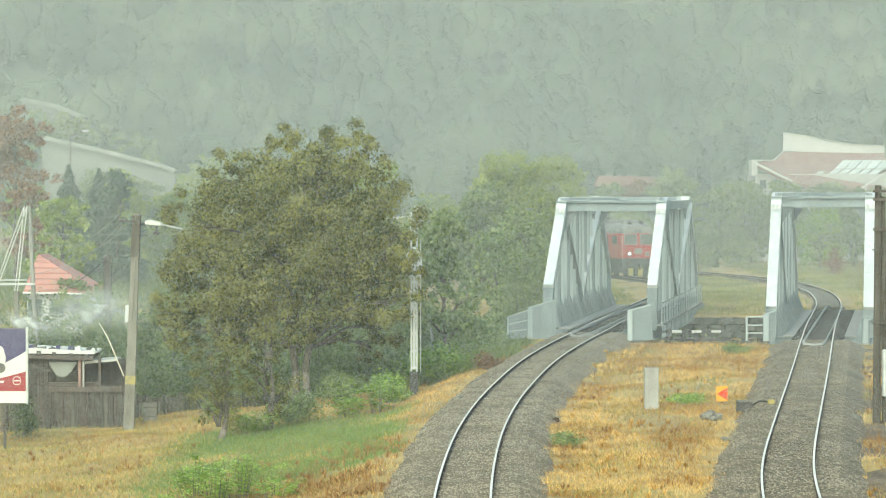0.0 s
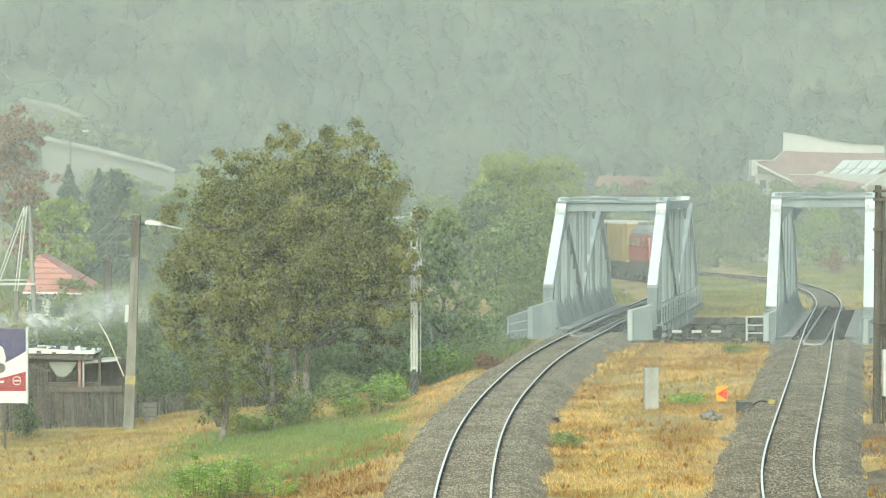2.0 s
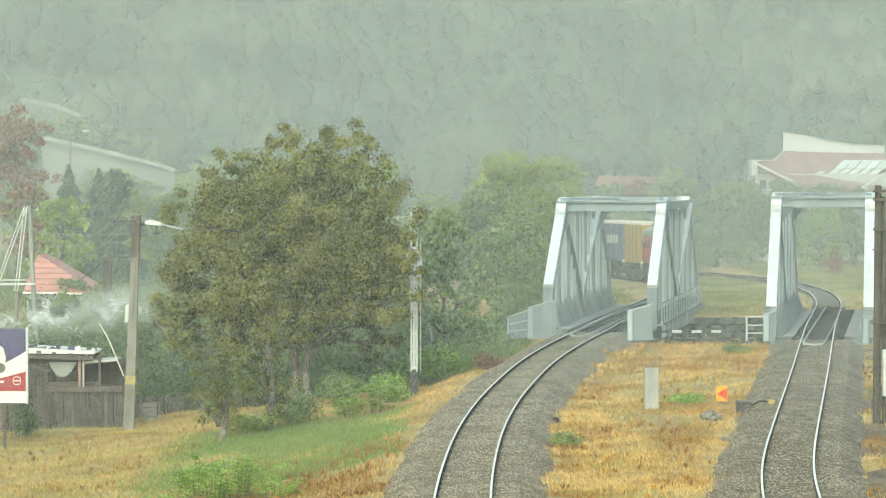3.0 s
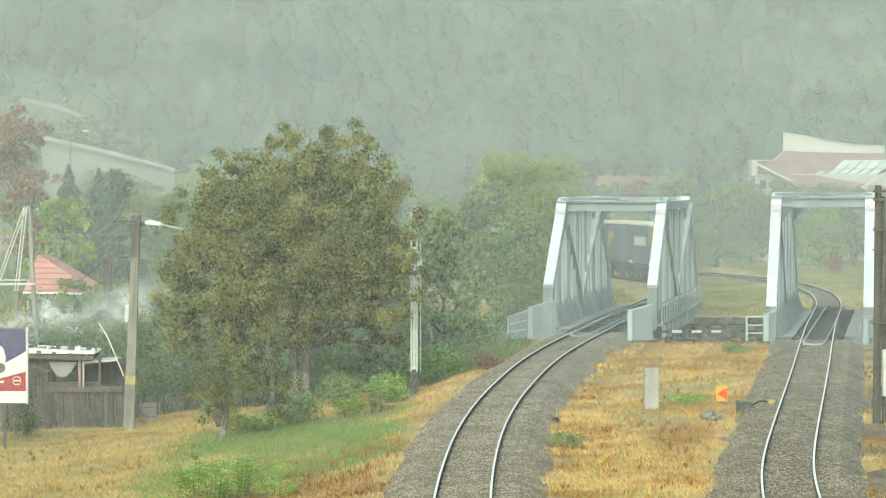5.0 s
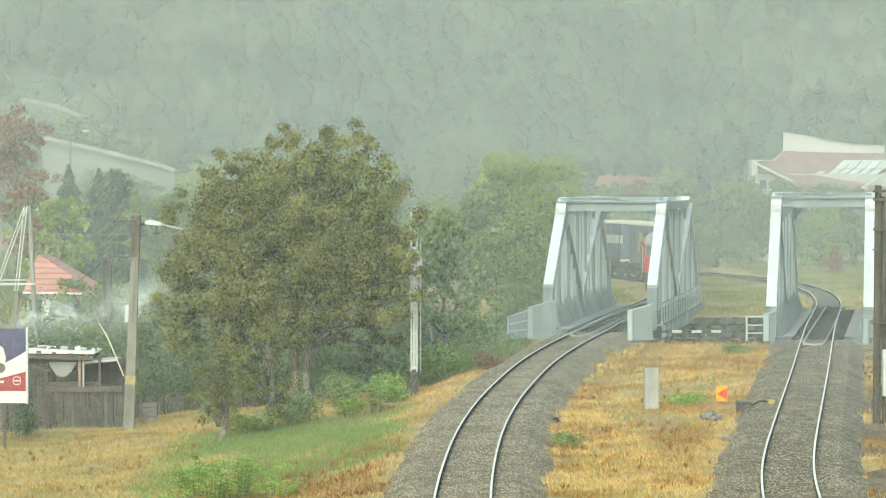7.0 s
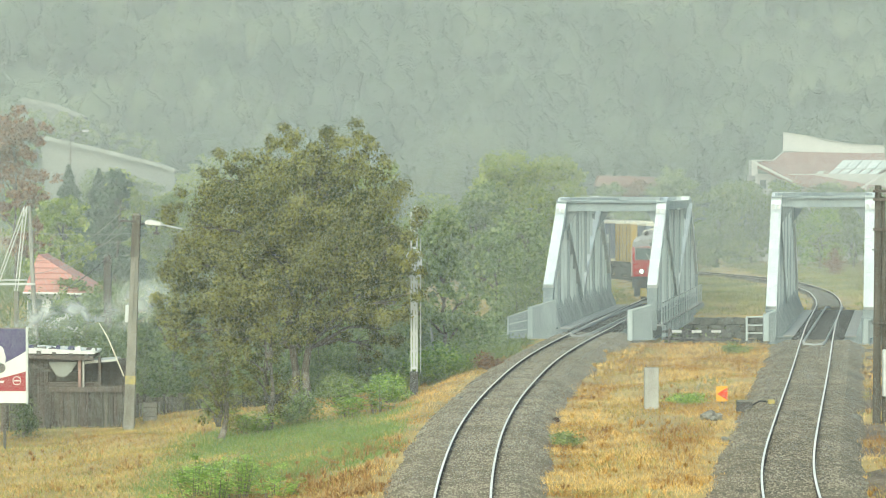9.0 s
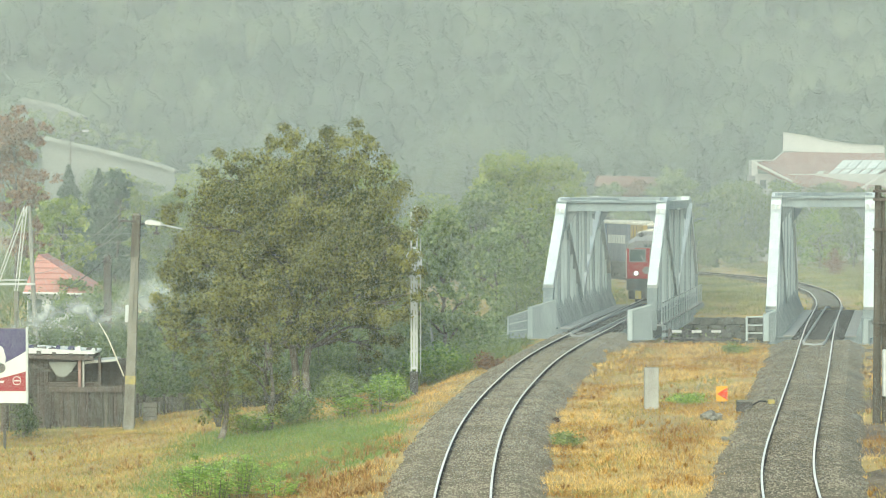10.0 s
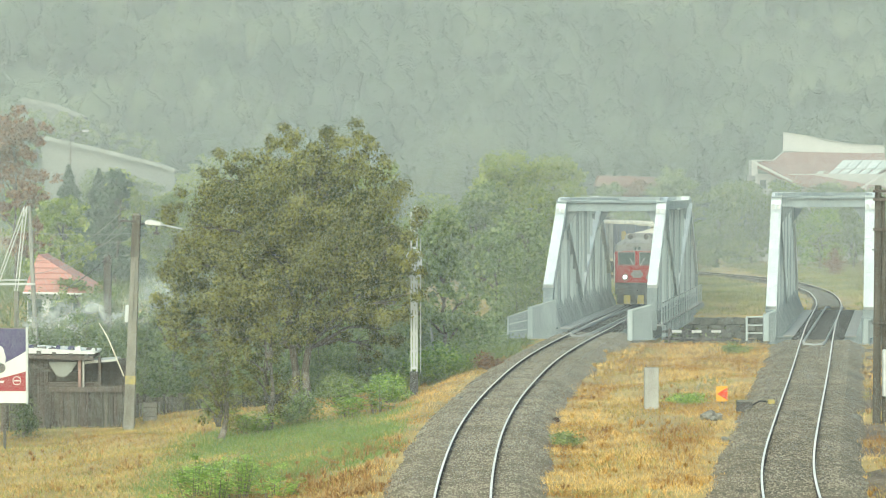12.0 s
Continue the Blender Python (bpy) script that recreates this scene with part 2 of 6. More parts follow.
# ---- mesh helpers ----
class Shape:
    """Collects boxes, bars and sheets for one part."""

    def __init__(self):
        self.v, self.f, self.k = [], [], []

    def add(self, verts, faces, slot=0):
        b = len(self.v)
        self.v += [tuple(p) for p in verts]
        self.f += [tuple(i + b for i in q) for q in faces]
        self.k += [slot] * len(faces)
        return self

    def box(self, x0, x1, y0, y1, z0, z1, slot=0):
        v = [(x0, y0, z0), (x1, y0, z0), (x1, y1, z0), (x0, y1, z0), (x0, y0, z1), (x1, y0, z1), (x1, y1, z1), (x0, y1, z1)]
        return self.add(v, [(0, 3, 2, 1), (4, 5, 6, 7), (0, 1, 5, 4), (1, 2, 6, 5), (2, 3, 7, 6), (3, 0, 4, 7)], slot)

    def bar(self, p, q, w, h, side=(1, 0, 0), slot=0):
        """A square bar from p to q, w wide along side, h the other way."""
        p, q, s = Vector(p), Vector(q), Vector(side)
        d = (q - p).normalized()
        s = (s - d * s.dot(d)).normalized()
        u = d.cross(s)
        v = [c + s * a * w / 2 + u * b * h / 2 for c in (p, q) for a, b in ((-1, -1), (1, -1), (1, 1), (-1, 1))]
        return self.add(v, [(0, 1, 2, 3), (7, 6, 5, 4), (0, 4, 5, 1), (1, 5, 6, 2), (2, 6, 7, 3), (3, 7, 4, 0)], slot)

    def ibeam(self, p, q, w, h, side=(1, 0, 0), t=0.05):
        """Two flanges and a web, flanges facing across side."""
        p, q, s = Vector(p), Vector(q), Vector(side)
        d = (q - p).normalized()
        s = (s - d * s.dot(d)).normalized()
        u = d.cross(s)
        self.bar(p + u * (h - t) / 2, q + u * (h - t) / 2, w, t, s)
        self.bar(p - u * (h - t) / 2, q - u * (h - t) / 2, w, t, s)
        return self.bar(p, q, t, h - 2 * t, s)

    def tube(self, p, q, r0, r1=None, n=8, slot=0):
        p, q = Vector(p), Vector(q)
        r1 = r0 if r1 is None else r1
        d = (q - p).normalized()
        s = d.orthogonal().normalized()
        u = d.cross(s)
        v = [c + (s * math.cos(2 * math.pi * i / n) + u * math.sin(2 * math.pi * i / n)) * r for c, r in ((p, r0), (q, r1)) for i in range(n)]
        f = [(i, (i + 1) % n, n + (i + 1) % n, n + i) for i in range(n)]
        return self.add(v, f + [tuple(range(n - 1, -1, -1)), tuple(range(n, 2 * n))], slot)

    def slab(self, outline, depth, axis="y", at=0.0, slot=0):
        """A flat outline of (a, b) given a thickness along axis."""
        n = len(outline)
        put = {"y": lambda a, b, c: (a, c, b), "x": lambda a, b, c: (c, a, b), "z": lambda a, b, c: (a, b, c)}[axis]
        v = [put(a, b, at) for a, b in outline] + [put(a, b, at + depth) for a, b in outline]
        f = [tuple(range(n)), tuple(range(2 * n - 1, n - 1, -1))] + [(i, n + i, n + (i + 1) % n, (i + 1) % n) for i in range(n)]
        return self.add(v, f, slot)

    def loft(self, rings, slot=0, caps=True):
        n = len(rings[0])
        v = [p for r in rings for p in r]
        f = [(k * n + i, k * n + (i + 1) % n, (k + 1) * n + (i + 1) % n, (k + 1) * n + i) for k in range(len(rings) - 1) for i in range(n)]
        if caps:
            f += [tuple(range(n - 1, -1, -1)), tuple(range((len(rings) - 1) * n, len(rings) * n))]
        return self.add(v, f, slot)

    def mesh(self, name, *materials, bevel=0.0, smooth=False):
        me = bpy.data.meshes.new(name)
        me.from_pydata(self.v, [], self.f)
        for m in materials:
            me.materials.append(m)
        me.polygons.foreach_set("material_index", self.k)
        bm = bmesh.new()
        bm.from_mesh(me)
        bmesh.ops.recalc_face_normals(bm, faces=bm.faces)
        if bevel:
            bmesh.ops.bevel(bm, geom=list(bm.edges), offset=bevel, segments=1, affect="EDGES")
        bm.to_mesh(me)
        bm.free()
        if smooth:
            me.polygons.foreach_set("use_smooth", [True] * len(me.polygons))
        return me


def part(name, shape, material, parent, label="", bevel=0.0, smooth=False):
    me = shape if isinstance(shape, bpy.types.Mesh) else shape.mesh(name, material, bevel=bevel, smooth=smooth)
    ob = new(name, me)
    ob.parent = parent
    return tagged(ob, label)


def thing(name, m, label, category, group="", kind=""):
    ob = new(name)
    ob.empty_display_size = 0.3
    ob.matrix_basis = m
    return tagged(ob, label, category, group, kind)


def setting(name, shape, material, label, category="", bevel=0.0):
    me = shape if isinstance(shape, bpy.types.Mesh) else shape.mesh(name, material, bevel=bevel)
    return tagged(new(name, me), label, category, "", "structure")


def raw(name, verts, faces, material, smooth=False):
    """A big mesh from arrays of corners and triangles or quads."""
    me = bpy.data.meshes.new(name)
    verts, faces = np.asarray(verts, np.float32), np.asarray(faces, np.int32)
    k = faces.shape[1]
    me.vertices.add(len(verts))
    me.vertices.foreach_set("co", verts.ravel())
    me.loops.add(faces.size)
    me.loops.foreach_set("vertex_index", faces.ravel())
    me.polygons.add(len(faces))
    me.polygons.foreach_set("loop_start", np.arange(0, faces.size, k, dtype=np.int32))
    me.polygons.foreach_set("loop_total", np.full(len(faces), k, np.int32))
    if smooth:
        me.polygons.foreach_set("use_smooth", np.ones(len(faces), bool))
    me.materials.append(material)
    me.update(calc_edges=True)
    me.validate()
    return me


def leaves(points, size, rng, droop=0.3, out=None):
    """Diamond leaves of about that size at the points, facing the directions out where given."""
    n = len(points)
    if out is not None:
        nrm = out / np.maximum(np.linalg.norm(out, axis=1), 1e-6)[:, None] + rng.normal(size=(n, 3)) * 0.5
        nrm[:, 2] += 0.25
        d = np.cross(nrm, rng.normal(size=(n, 3)))
        d /= np.linalg.norm(d, axis=1)[:, None]
        w = np.cross(nrm, d)
        w /= np.linalg.norm(w, axis=1)[:, None]
        s = (size * rng.uniform(0.6, 1.35, n))[:, None]
        v = np.stack([points - d * s * 0.55, points + w * s * 0.34, points + d * s * 0.55, points - w * s * 0.34], 1).reshape(-1, 3)
        return v, np.arange(4 * n).reshape(n, 4)
    d = rng.normal(size=(n, 3))
    d[:, 2] = d[:, 2] * 0.7 - droop
    d /= np.linalg.norm(d, axis=1)[:, None]
    w = np.cross(d, rng.normal(size=(n, 3)))
    w /= np.linalg.norm(w, axis=1)[:, None]
    s = (size * rng.uniform(0.6, 1.35, n))[:, None]
    v = np.stack([points - d * s * 0.55, points + w * s * 0.32, points + d * s * 0.55, points - w * s * 0.32], 1).reshape(-1, 3)
    return v, np.arange(4 * n).reshape(n, 4)


def blades(points, height, width, rng, lean=0.8):
    """Leaning grass blades, one tapered quad each."""
    n = len(points)
    a = rng.uniform(0, 2 * np.pi, n)
    h = height * rng.uniform(0.45, 1.3, n)
    w = np.stack([np.cos(a), np.sin(a), np.zeros(n)], 1) * width / 2
    b = rng.uniform(0, 2 * np.pi, n)
    tip = np.stack([np.cos(b), np.sin(b), np.zeros(n)], 1) * (h * lean * rng.uniform(0.2, 1.6, n))[:, None]
    up = np.zeros((n, 3))
    up[:, 2] = h
    v = np.stack([points - w, points + w, points + up + tip + w * 0.3, points + up + tip - w * 0.3], 1).reshape(-1, 3)
    return v, np.arange(4 * n).reshape(n, 4)


# ---- the lie of the land ----
def smooth_line(points, step=1.0, window=9):
    p = np.array(points, float)
    y = np.arange(p[0, 1], p[-1, 1] + 0.01, step)
    x = np.interp(y, p[:, 1], p[:, 0])
    for _ in range(2):
        e = np.pad(x, window // 2, mode="reflect", reflect_type="odd")
        x = np.convolve(e, np.ones(window) / window, "valid")
    return np.stack([x, y], 1)


def rail_level(y, far=0.2):
    """Height of the rails; beyond the river the left line climbs to far."""
    return np.interp(y, [60, 82, 150, 165, 200], [-1.25, -1.0, 0.0, 0.15, 0.2]) + np.interp(y, [200, 238], [0.0, 1.0]) * (far - 0.2)


def bend(start, angle, radius, length, step=1.0):
    """Points along a curve to the left, from start, heading angle off the y axis."""
    out = []
    for s in np.arange(step, length, step):
        a = angle - s / radius
        out.append((start[0] + radius * (math.cos(a) - math.cos(angle)), start[1] + radius * (math.sin(angle) - math.sin(a))))
    return np.array(out)


near = smooth_line([(0.25, 60), (0.37, 72), (0.50, 82.8), (0.61, 87.3), (0.87, 95.3), (1.33, 104.9), (2.18, 116.6), (3.65, 131.4), (4.74, 140.2), (6.32, 150.4), (8.36, 163.1), (11.76, 186.9), (15.63, 213), (15.94, 215.1)])
tight = bend(near[-1], 0.147, 58.0, 27.0)
LEFT_LINE = np.concatenate([near, tight, bend(tight[-1], 0.147 - 26 / 58.0, 120.0, 80.0)])
RIGHT_LINE = smooth_line([(7.6, 60), (8.5, 72), (9.30, 82.8), (9.85, 88.8), (10.62, 95.3), (11.92, 104.9), (13.53, 116.6), (15.56, 131.4), (17.94, 149.1), (19.84, 163.1), (23.46, 188.7), (24.65, 198.9), (25.85, 212), (26.35, 224), (26.3, 237), (25.2, 249), (21.9, 264), (17.2, 280), (9, 300)], window=7)


def line_x(line, y):
    return np.interp(y, line[:, 1], line[:, 0])


def ground_z(x, y):
    x, y = np.asarray(x, float), np.asarray(y, float)
    bed = rail_level(y) - 0.52
    u = line_x(LEFT_LINE, np.minimum(y, 202)) - x
    low = np.interp(u, [2.2, 5, 9, 18, 30, 80], [-0.9, -1.55, -2.0, -2.85, -3.25, -3.4])
    near_drop = np.interp(y, [60, 100, 125], [-0.9, -0.35, 0])
    w = np.clip((u - 2.2) / 3.0, 0, 1)
    w = w * w * (3 - 2 * w)
    z = bed * (1 - w) + np.minimum(low + near_drop, bed) * w
    v = x - line_x(RIGHT_LINE, np.minimum(y, 202))
    z = z - np.clip((v - 3) / 12, 0, 1) * 0.5 * (y < 400)
    far = np.clip((y - 190) / 12, 0, 1)
    z = z * (1 - far) + far * (rail_level(y, np.interp(x, [17.5, 20.5], [0.5, 0.2])) - 0.26)
    c = y - 170.5 + 0.04 * (x - 15)
    dip = np.clip((15.5 - np.abs(c)) / 1.6, 0, 1)
    z = z - dip * 5.0
    hill = np.clip((y - 335) / 420, 0, 1)
    z = z + 105 * hill ** 1.15 + np.clip((-x - 20) / 60, 0, 1) * np.clip((y - 200) / 120, 0, 1) * 4.5
    return z + 0.09 * np.sin(x * 0.9 + 1.3 * np.sin(y * 0.31)) * np.sin(y * 0.57) * (dip < 0.5)


def build_ground():
    xs = np.unique(np.concatenate([np.arange(-30, 40, 0.7), np.linspace(-140, -30, 30), np.linspace(40, 140, 30), [-3000, -900, -300, 300, 900, 3000]]))
    ys = np.unique(np.concatenate([np.arange(76, 215, 0.7), np.linspace(215, 340, 60), [-3000, -600, -100, 0, 40, 65]]))
    gx, gy = np.meshgrid(xs, ys)
    v = np.stack([gx, gy, ground_z(gx, gy)], 2).reshape(-1, 3)
    nx, ny = len(xs), len(ys)
    i = (np.arange(ny - 1)[:, None] * nx + np.arange(nx - 1)).ravel()
    f = np.stack([i, i + 1, i + 1 + nx, i + nx], 1)
    setting("ground", raw("ground", v, f, M_GROUND, True), None, "uneven dry yellow meadow falling to a stony river", "ground")


def build_hill():
    xs = np.concatenate([[-3000, -1000, -400], np.linspace(-160, 160, 70), [400, 1000, 3000]])
    ys = np.concatenate([np.linspace(339.5, 800, 50), [1500, 4000]])
    gx, gy = np.meshgrid(xs, ys)
    v = np.stack([gx, gy, ground_z(gx, gy)], 2).reshape(-1, 3)
    nx = len(xs)
    i = (np.arange(len(ys) - 1)[:, None] * nx + np.arange(nx - 1)).ravel()
    f = np.stack([i, i + 1, i + 1 + nx, i + nx], 1)
    setting("backdrop_hill", raw("hill", v, f, M_HILL, True), None, "steep hillside fading into pale valley fog", "hill")
    rng = np.random.default_rng(5)
    bm = bmesh.new()
    bmesh.ops.create_icosphere(bm, subdivisions=2, radius=1)
    ball, tris = np.array([p.co[:] for p in bm.verts]), np.array([[p.index for p in q.verts] for q in bm.faces])
    bm.free()
    vs, fs, n = [], [], 0
    for k in range(2300):
        y = 345 + 330 * rng.random() ** 1.2
        x = rng.uniform(-0.17, 0.17) * y
        clear = math.hypot((x / y + 0.12) / 0.024, (y - 414) / 17)
        if clear < 1 or (x < -0.085 * y and rng.random() < 0.15):
            continue
        h, r = rng.uniform(5, 12), rng.uniform(1.6, 3.8)
        c = np.array([x, y, float(ground_z(x, y)) + h * 0.55])
        m = int(34 * r)
        d = rng.normal(size=(m, 3))
        d[:, 1] = -np.abs(d[:, 1]) * 0.9
        d /= np.linalg.norm(d, axis=1)[:, None]
        lump = 0.85 + 0.22 * np.sin(d[:, 0] * 5 + k) * np.cos(d[:, 2] * 5 + 2 * k)
        p = c + d * np.array([r, r, h * 0.5]) * (lump * rng.uniform(0.86, 1.06, m))[:, None]
        v, q = leaves(p, 0.7, rng, 0.3, d)
        fs.append(np.concatenate([q[:, :3], q[:, [0, 2, 3]]]) + n)
        vs.append(v)
        n += len(v)
        lump = 0.85 + 0.22 * np.sin(ball[:, 0] * 5 + k) * np.cos(ball[:, 2] * 5 + 2 * k)
        vs.append(c + ball * np.array([r, r, h * 0.5]) * (0.9 * lump)[:, None])
        fs.append(tris + n)
        n += len(ball)
    v, f = np.concatenate(vs), np.concatenate(fs)
    ob = new("backdrop_woods", raw("woods", v, f, M_WOODS, True))
    tagged(ob, "dense mixed woods on the hill, dim in the fog", "woods", "", "structure")


# ---- railway ----
def along(line):
    """Arc length, points and unit headings of a line."""
    d = np.gradient(line, axis=0)
    d /= np.linalg.norm(d, axis=1)[:, None]
    s = np.concatenate([[0], np.cumsum(np.linalg.norm(np.diff(line, axis=0), axis=1))])
    return s, line, d


def sweep(line, offset, profile, y0=0, y1=999):
    """A profile of (across, up) points carried along the line at rail level."""
    s, p, d = along(line)
    keep = (p[:, 1] >= y0) & (p[:, 1] <= y1)
    p, d = p[keep], d[keep]
    n = np.stack([d[:, 1], -d[:, 0]], 1)
    rings = []
    for (x, y), (nx, ny) in zip(p, n):
        z = float(rail_level(y, 0.5 if line is LEFT_LINE else 0.2))
        rings.append([(x + nx * (offset + a), y + ny * (offset + a), z + b) for a, b in profile])
    return rings


RAIL_LOW = [(-0.07, -0.172), (0.07, -0.172), (0.07, -0.15), (0.012, -0.13), (0.012, -0.05), (0.037, -0.045), (0.037, -0.012), (-0.037, -0.012), (-0.037, -0.045), (-0.012, -0.05), (-0.012, -0.13), (-0.07, -0.15)]
RAIL_HEAD = [(-0.035, -0.012), (0.035, -0.012), (0.033, -0.004), (0.026, 0.0), (-0.026, 0.0), (-0.033, -0.004)]


def build_track(line, name, label, edges, verge=2.5):
    track = thing(name, pose(0, 0, 0), label, "railway track", "railway tracks", "structure")
    for side in (-0.7535, 0.7535):
        web = part("rail", Shape().loft(sweep(line, side, RAIL_LOW)), M_RUST, track, "rusty brown running rail")
        part("rail_head", Shape().loft(sweep(line, side, RAIL_HEAD)), M_RAIL, web, "polished rail head, sky sheen put into its colour")
    bed = [(-2.5, -0.62), (-1.55, -0.16), (0.0, -0.15), (1.55, -0.16), (2.5, -0.6), (2.7, -0.64)]
    for a, b, w in ((60, edges[0], 1.0), (edges[1], 400, 0.5)):
        part("ballast_bed", Shape().loft(sweep(line, 0, [(u * w, v) for u, v in bed], a, b), caps=False), M_BALLAST, track, "grey crushed stone ballast bed")
    soil = [(2.25, -0.52), (2.9, -0.47), (verge, -0.47), (verge + 0.5, -0.7)]
    if verge > 3:
        part("verge", Shape().loft(sweep(line, 0, soil, 60, edges[0] - 1), caps=False), M_SOIL, track, "dark gravelly soil beside the ballast")
    return track


def build_stones(line, name, rng, count, y0, y1, verge=2.35):
    y = y0 + (y1 - y0) * rng.random(count) ** 1.25
    off = rng.uniform(-2.35, verge, count)
    x = line_x(line, y) + off
    z = rail_level(y) + np.interp(np.abs(off), [0, 1.55, 2.5, 6.0], [-0.15, -0.16, -0.6, -0.64]) + 0.005
    c = np.stack([x, y, z], 1)
    r = rng.uniform(0.018, 0.044, count)
    base = np.array([(1, 0, 0), (-1, 0, 0), (0, 1, 0), (0, -1, 0), (0, 0, 1), (0, 0, -1)], float)
    v = base[None] * rng.uniform(0.6, 1.4, (count, 6, 1)) * r[:, None, None]
    a = rng.uniform(0, 6.28, count)
    ca, sa = np.cos(a)[:, None], np.sin(a)[:, None]
    v = np.stack([v[..., 0] * ca - v[..., 1] * sa, v[..., 0] * sa + v[..., 1] * ca, v[..., 2] * 0.8], 2)
    v = (v + c[:, None]).reshape(-1, 3)
    t = np.array([(0, 2, 4), (2, 1, 4), (1, 3, 4), (3, 0, 4), (2, 0, 5), (1, 2, 5), (3, 1, 5), (0, 3, 5)])
    f = (t[None] + 6 * np.arange(count)[:, None, None]).reshape(-1, 3)
    tagged(new(name, raw(name, v, f, M_STONE)), "loose grey crushed stones along the rails", "ballast", "", "stuff")


def build_bridge(origin, heading, spacing, top, stub, group, label, outer_rail):
    """A through truss of four panels. Its space: y along the bridge, z from rail level."""
    L, P, Q = 32.8, 8.2, 6.6
    b = thing("truss_bridge", origin @ pose(0, 0, 0, 0, 0, -math.degrees(heading)), label, "railway bridge", group)
    h = spacing / 2
    for s in (-1, 1):
        x = s * h
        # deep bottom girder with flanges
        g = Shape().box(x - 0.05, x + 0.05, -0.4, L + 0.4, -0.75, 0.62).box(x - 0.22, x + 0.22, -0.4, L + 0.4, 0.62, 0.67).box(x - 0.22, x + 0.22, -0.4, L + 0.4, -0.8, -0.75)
        girder = part("bottom_girder", g, M_PAINT_SHADE, b, "riveted grey plate girder")
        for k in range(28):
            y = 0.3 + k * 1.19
            part("bracket", Shape().slab([(x - s * 0.06, 1.15), (x - s * 0.10, 1.15), (x - s * 0.62, -0.1), (x - s * 0.62, -0.22), (x - s * 0.06, -0.22)], 0.1, "y", y), M_PAINT_SHADE, girder)
        # end posts: upright foot in shaded tone, then the raking member in lit white
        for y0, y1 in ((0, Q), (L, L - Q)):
            part("end_foot", Shape().box(x - 0.26, x + 0.26, y0 - 0.22, y0 + 0.22, -0.3, stub).box(x - 0.29, x + 0.29, y0 - 0.26, y0 + 0.26, stub - 0.08, stub), M_PAINT_SHADE, b)
            q = Shape()
            e = 1 if y0 == 0 else -1
            lo = Vector((x, y0, stub))
            hi = lo.lerp(Vector((x, y1, top - 0.25)), 0.87)
            q.bar(lo, hi, 0.54, 0.42)
            for f in (0.36, 0.72):
                c = lo.lerp(hi, f)
                q.bar(c - (hi - lo).normalized() * 0.03, c + (hi - lo).normalized() * 0.03, 0.57, 0.45)
            part("end_post", q, M_PAINT_LIT, b, "raking end post in the sky-lit paint tone", bevel=0.015)
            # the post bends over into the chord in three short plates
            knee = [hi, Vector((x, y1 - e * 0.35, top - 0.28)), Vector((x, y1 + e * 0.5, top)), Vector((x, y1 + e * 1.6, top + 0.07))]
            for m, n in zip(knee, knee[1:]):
                part("knee_plate", Shape().bar(m, n + (n - m) * 0.06, 0.55, 0.4), M_PAINT_LIT, b, bevel=0.015)
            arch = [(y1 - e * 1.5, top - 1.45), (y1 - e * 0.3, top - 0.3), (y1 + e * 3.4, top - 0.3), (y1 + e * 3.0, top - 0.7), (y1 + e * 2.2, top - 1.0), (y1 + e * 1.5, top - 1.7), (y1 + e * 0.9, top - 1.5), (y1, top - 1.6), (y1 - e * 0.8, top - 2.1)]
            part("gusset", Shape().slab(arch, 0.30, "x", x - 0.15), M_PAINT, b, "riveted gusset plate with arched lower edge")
            bolts = Shape()
            for o in (-0.14, 0.14):
                bolts.box(x + o - 0.08, x + o + 0.08, y1 - e * 1.15, y1 - e * 1.05, top - 0.62, top - 0.36)
            part("splice_plate", bolts, M_WHITE, b, "white splice plates")
        part("top_chord", Shape().bar((x, Q - 0.3, top - 0.2), (x, L - Q + 0.3, top - 0.2), 0.46, 0.4).box(x - 0.28, x + 0.28, Q - 0.4, L - Q + 0.4, top, top + 0.05), M_PAINT, b)
        part("diagonal", Shape().ibeam((x, 2 * P, 0.6), (x, Q, top - 0.4), 0.42, 0.36), M_PAINT, b, "raking web diagonal")
        wide = 0.46 if outer_rail else 0.2
        rake = [[(x + u * w, y + v * 0.2, z + v * 0.2) for u, v in ((-1, -1), (1, -1), (1, 1), (-1, 1))] for y, z, w in ((2 * P, 0.6, 0.14), (2.25 * P, 2.0, 0.16), (3 * P, top - 0.35, wide))]
        part("diagonal", Shape().loft(rake), M_PAINT_LIT if outer_rail else M_PAINT, b, "broad raking web diagonal, widening upwards")
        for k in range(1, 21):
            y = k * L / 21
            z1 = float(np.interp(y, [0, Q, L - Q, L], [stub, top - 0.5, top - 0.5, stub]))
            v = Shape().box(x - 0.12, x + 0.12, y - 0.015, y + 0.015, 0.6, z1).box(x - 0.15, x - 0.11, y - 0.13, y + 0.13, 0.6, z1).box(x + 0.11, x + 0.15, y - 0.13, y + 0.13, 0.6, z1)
            part("hanger", v, M_PAINT if k % 3 else M_PAINT_SHADE, b, "upright riveted hanger")
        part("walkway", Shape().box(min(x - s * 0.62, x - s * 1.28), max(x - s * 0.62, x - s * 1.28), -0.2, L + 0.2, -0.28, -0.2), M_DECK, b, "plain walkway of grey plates")
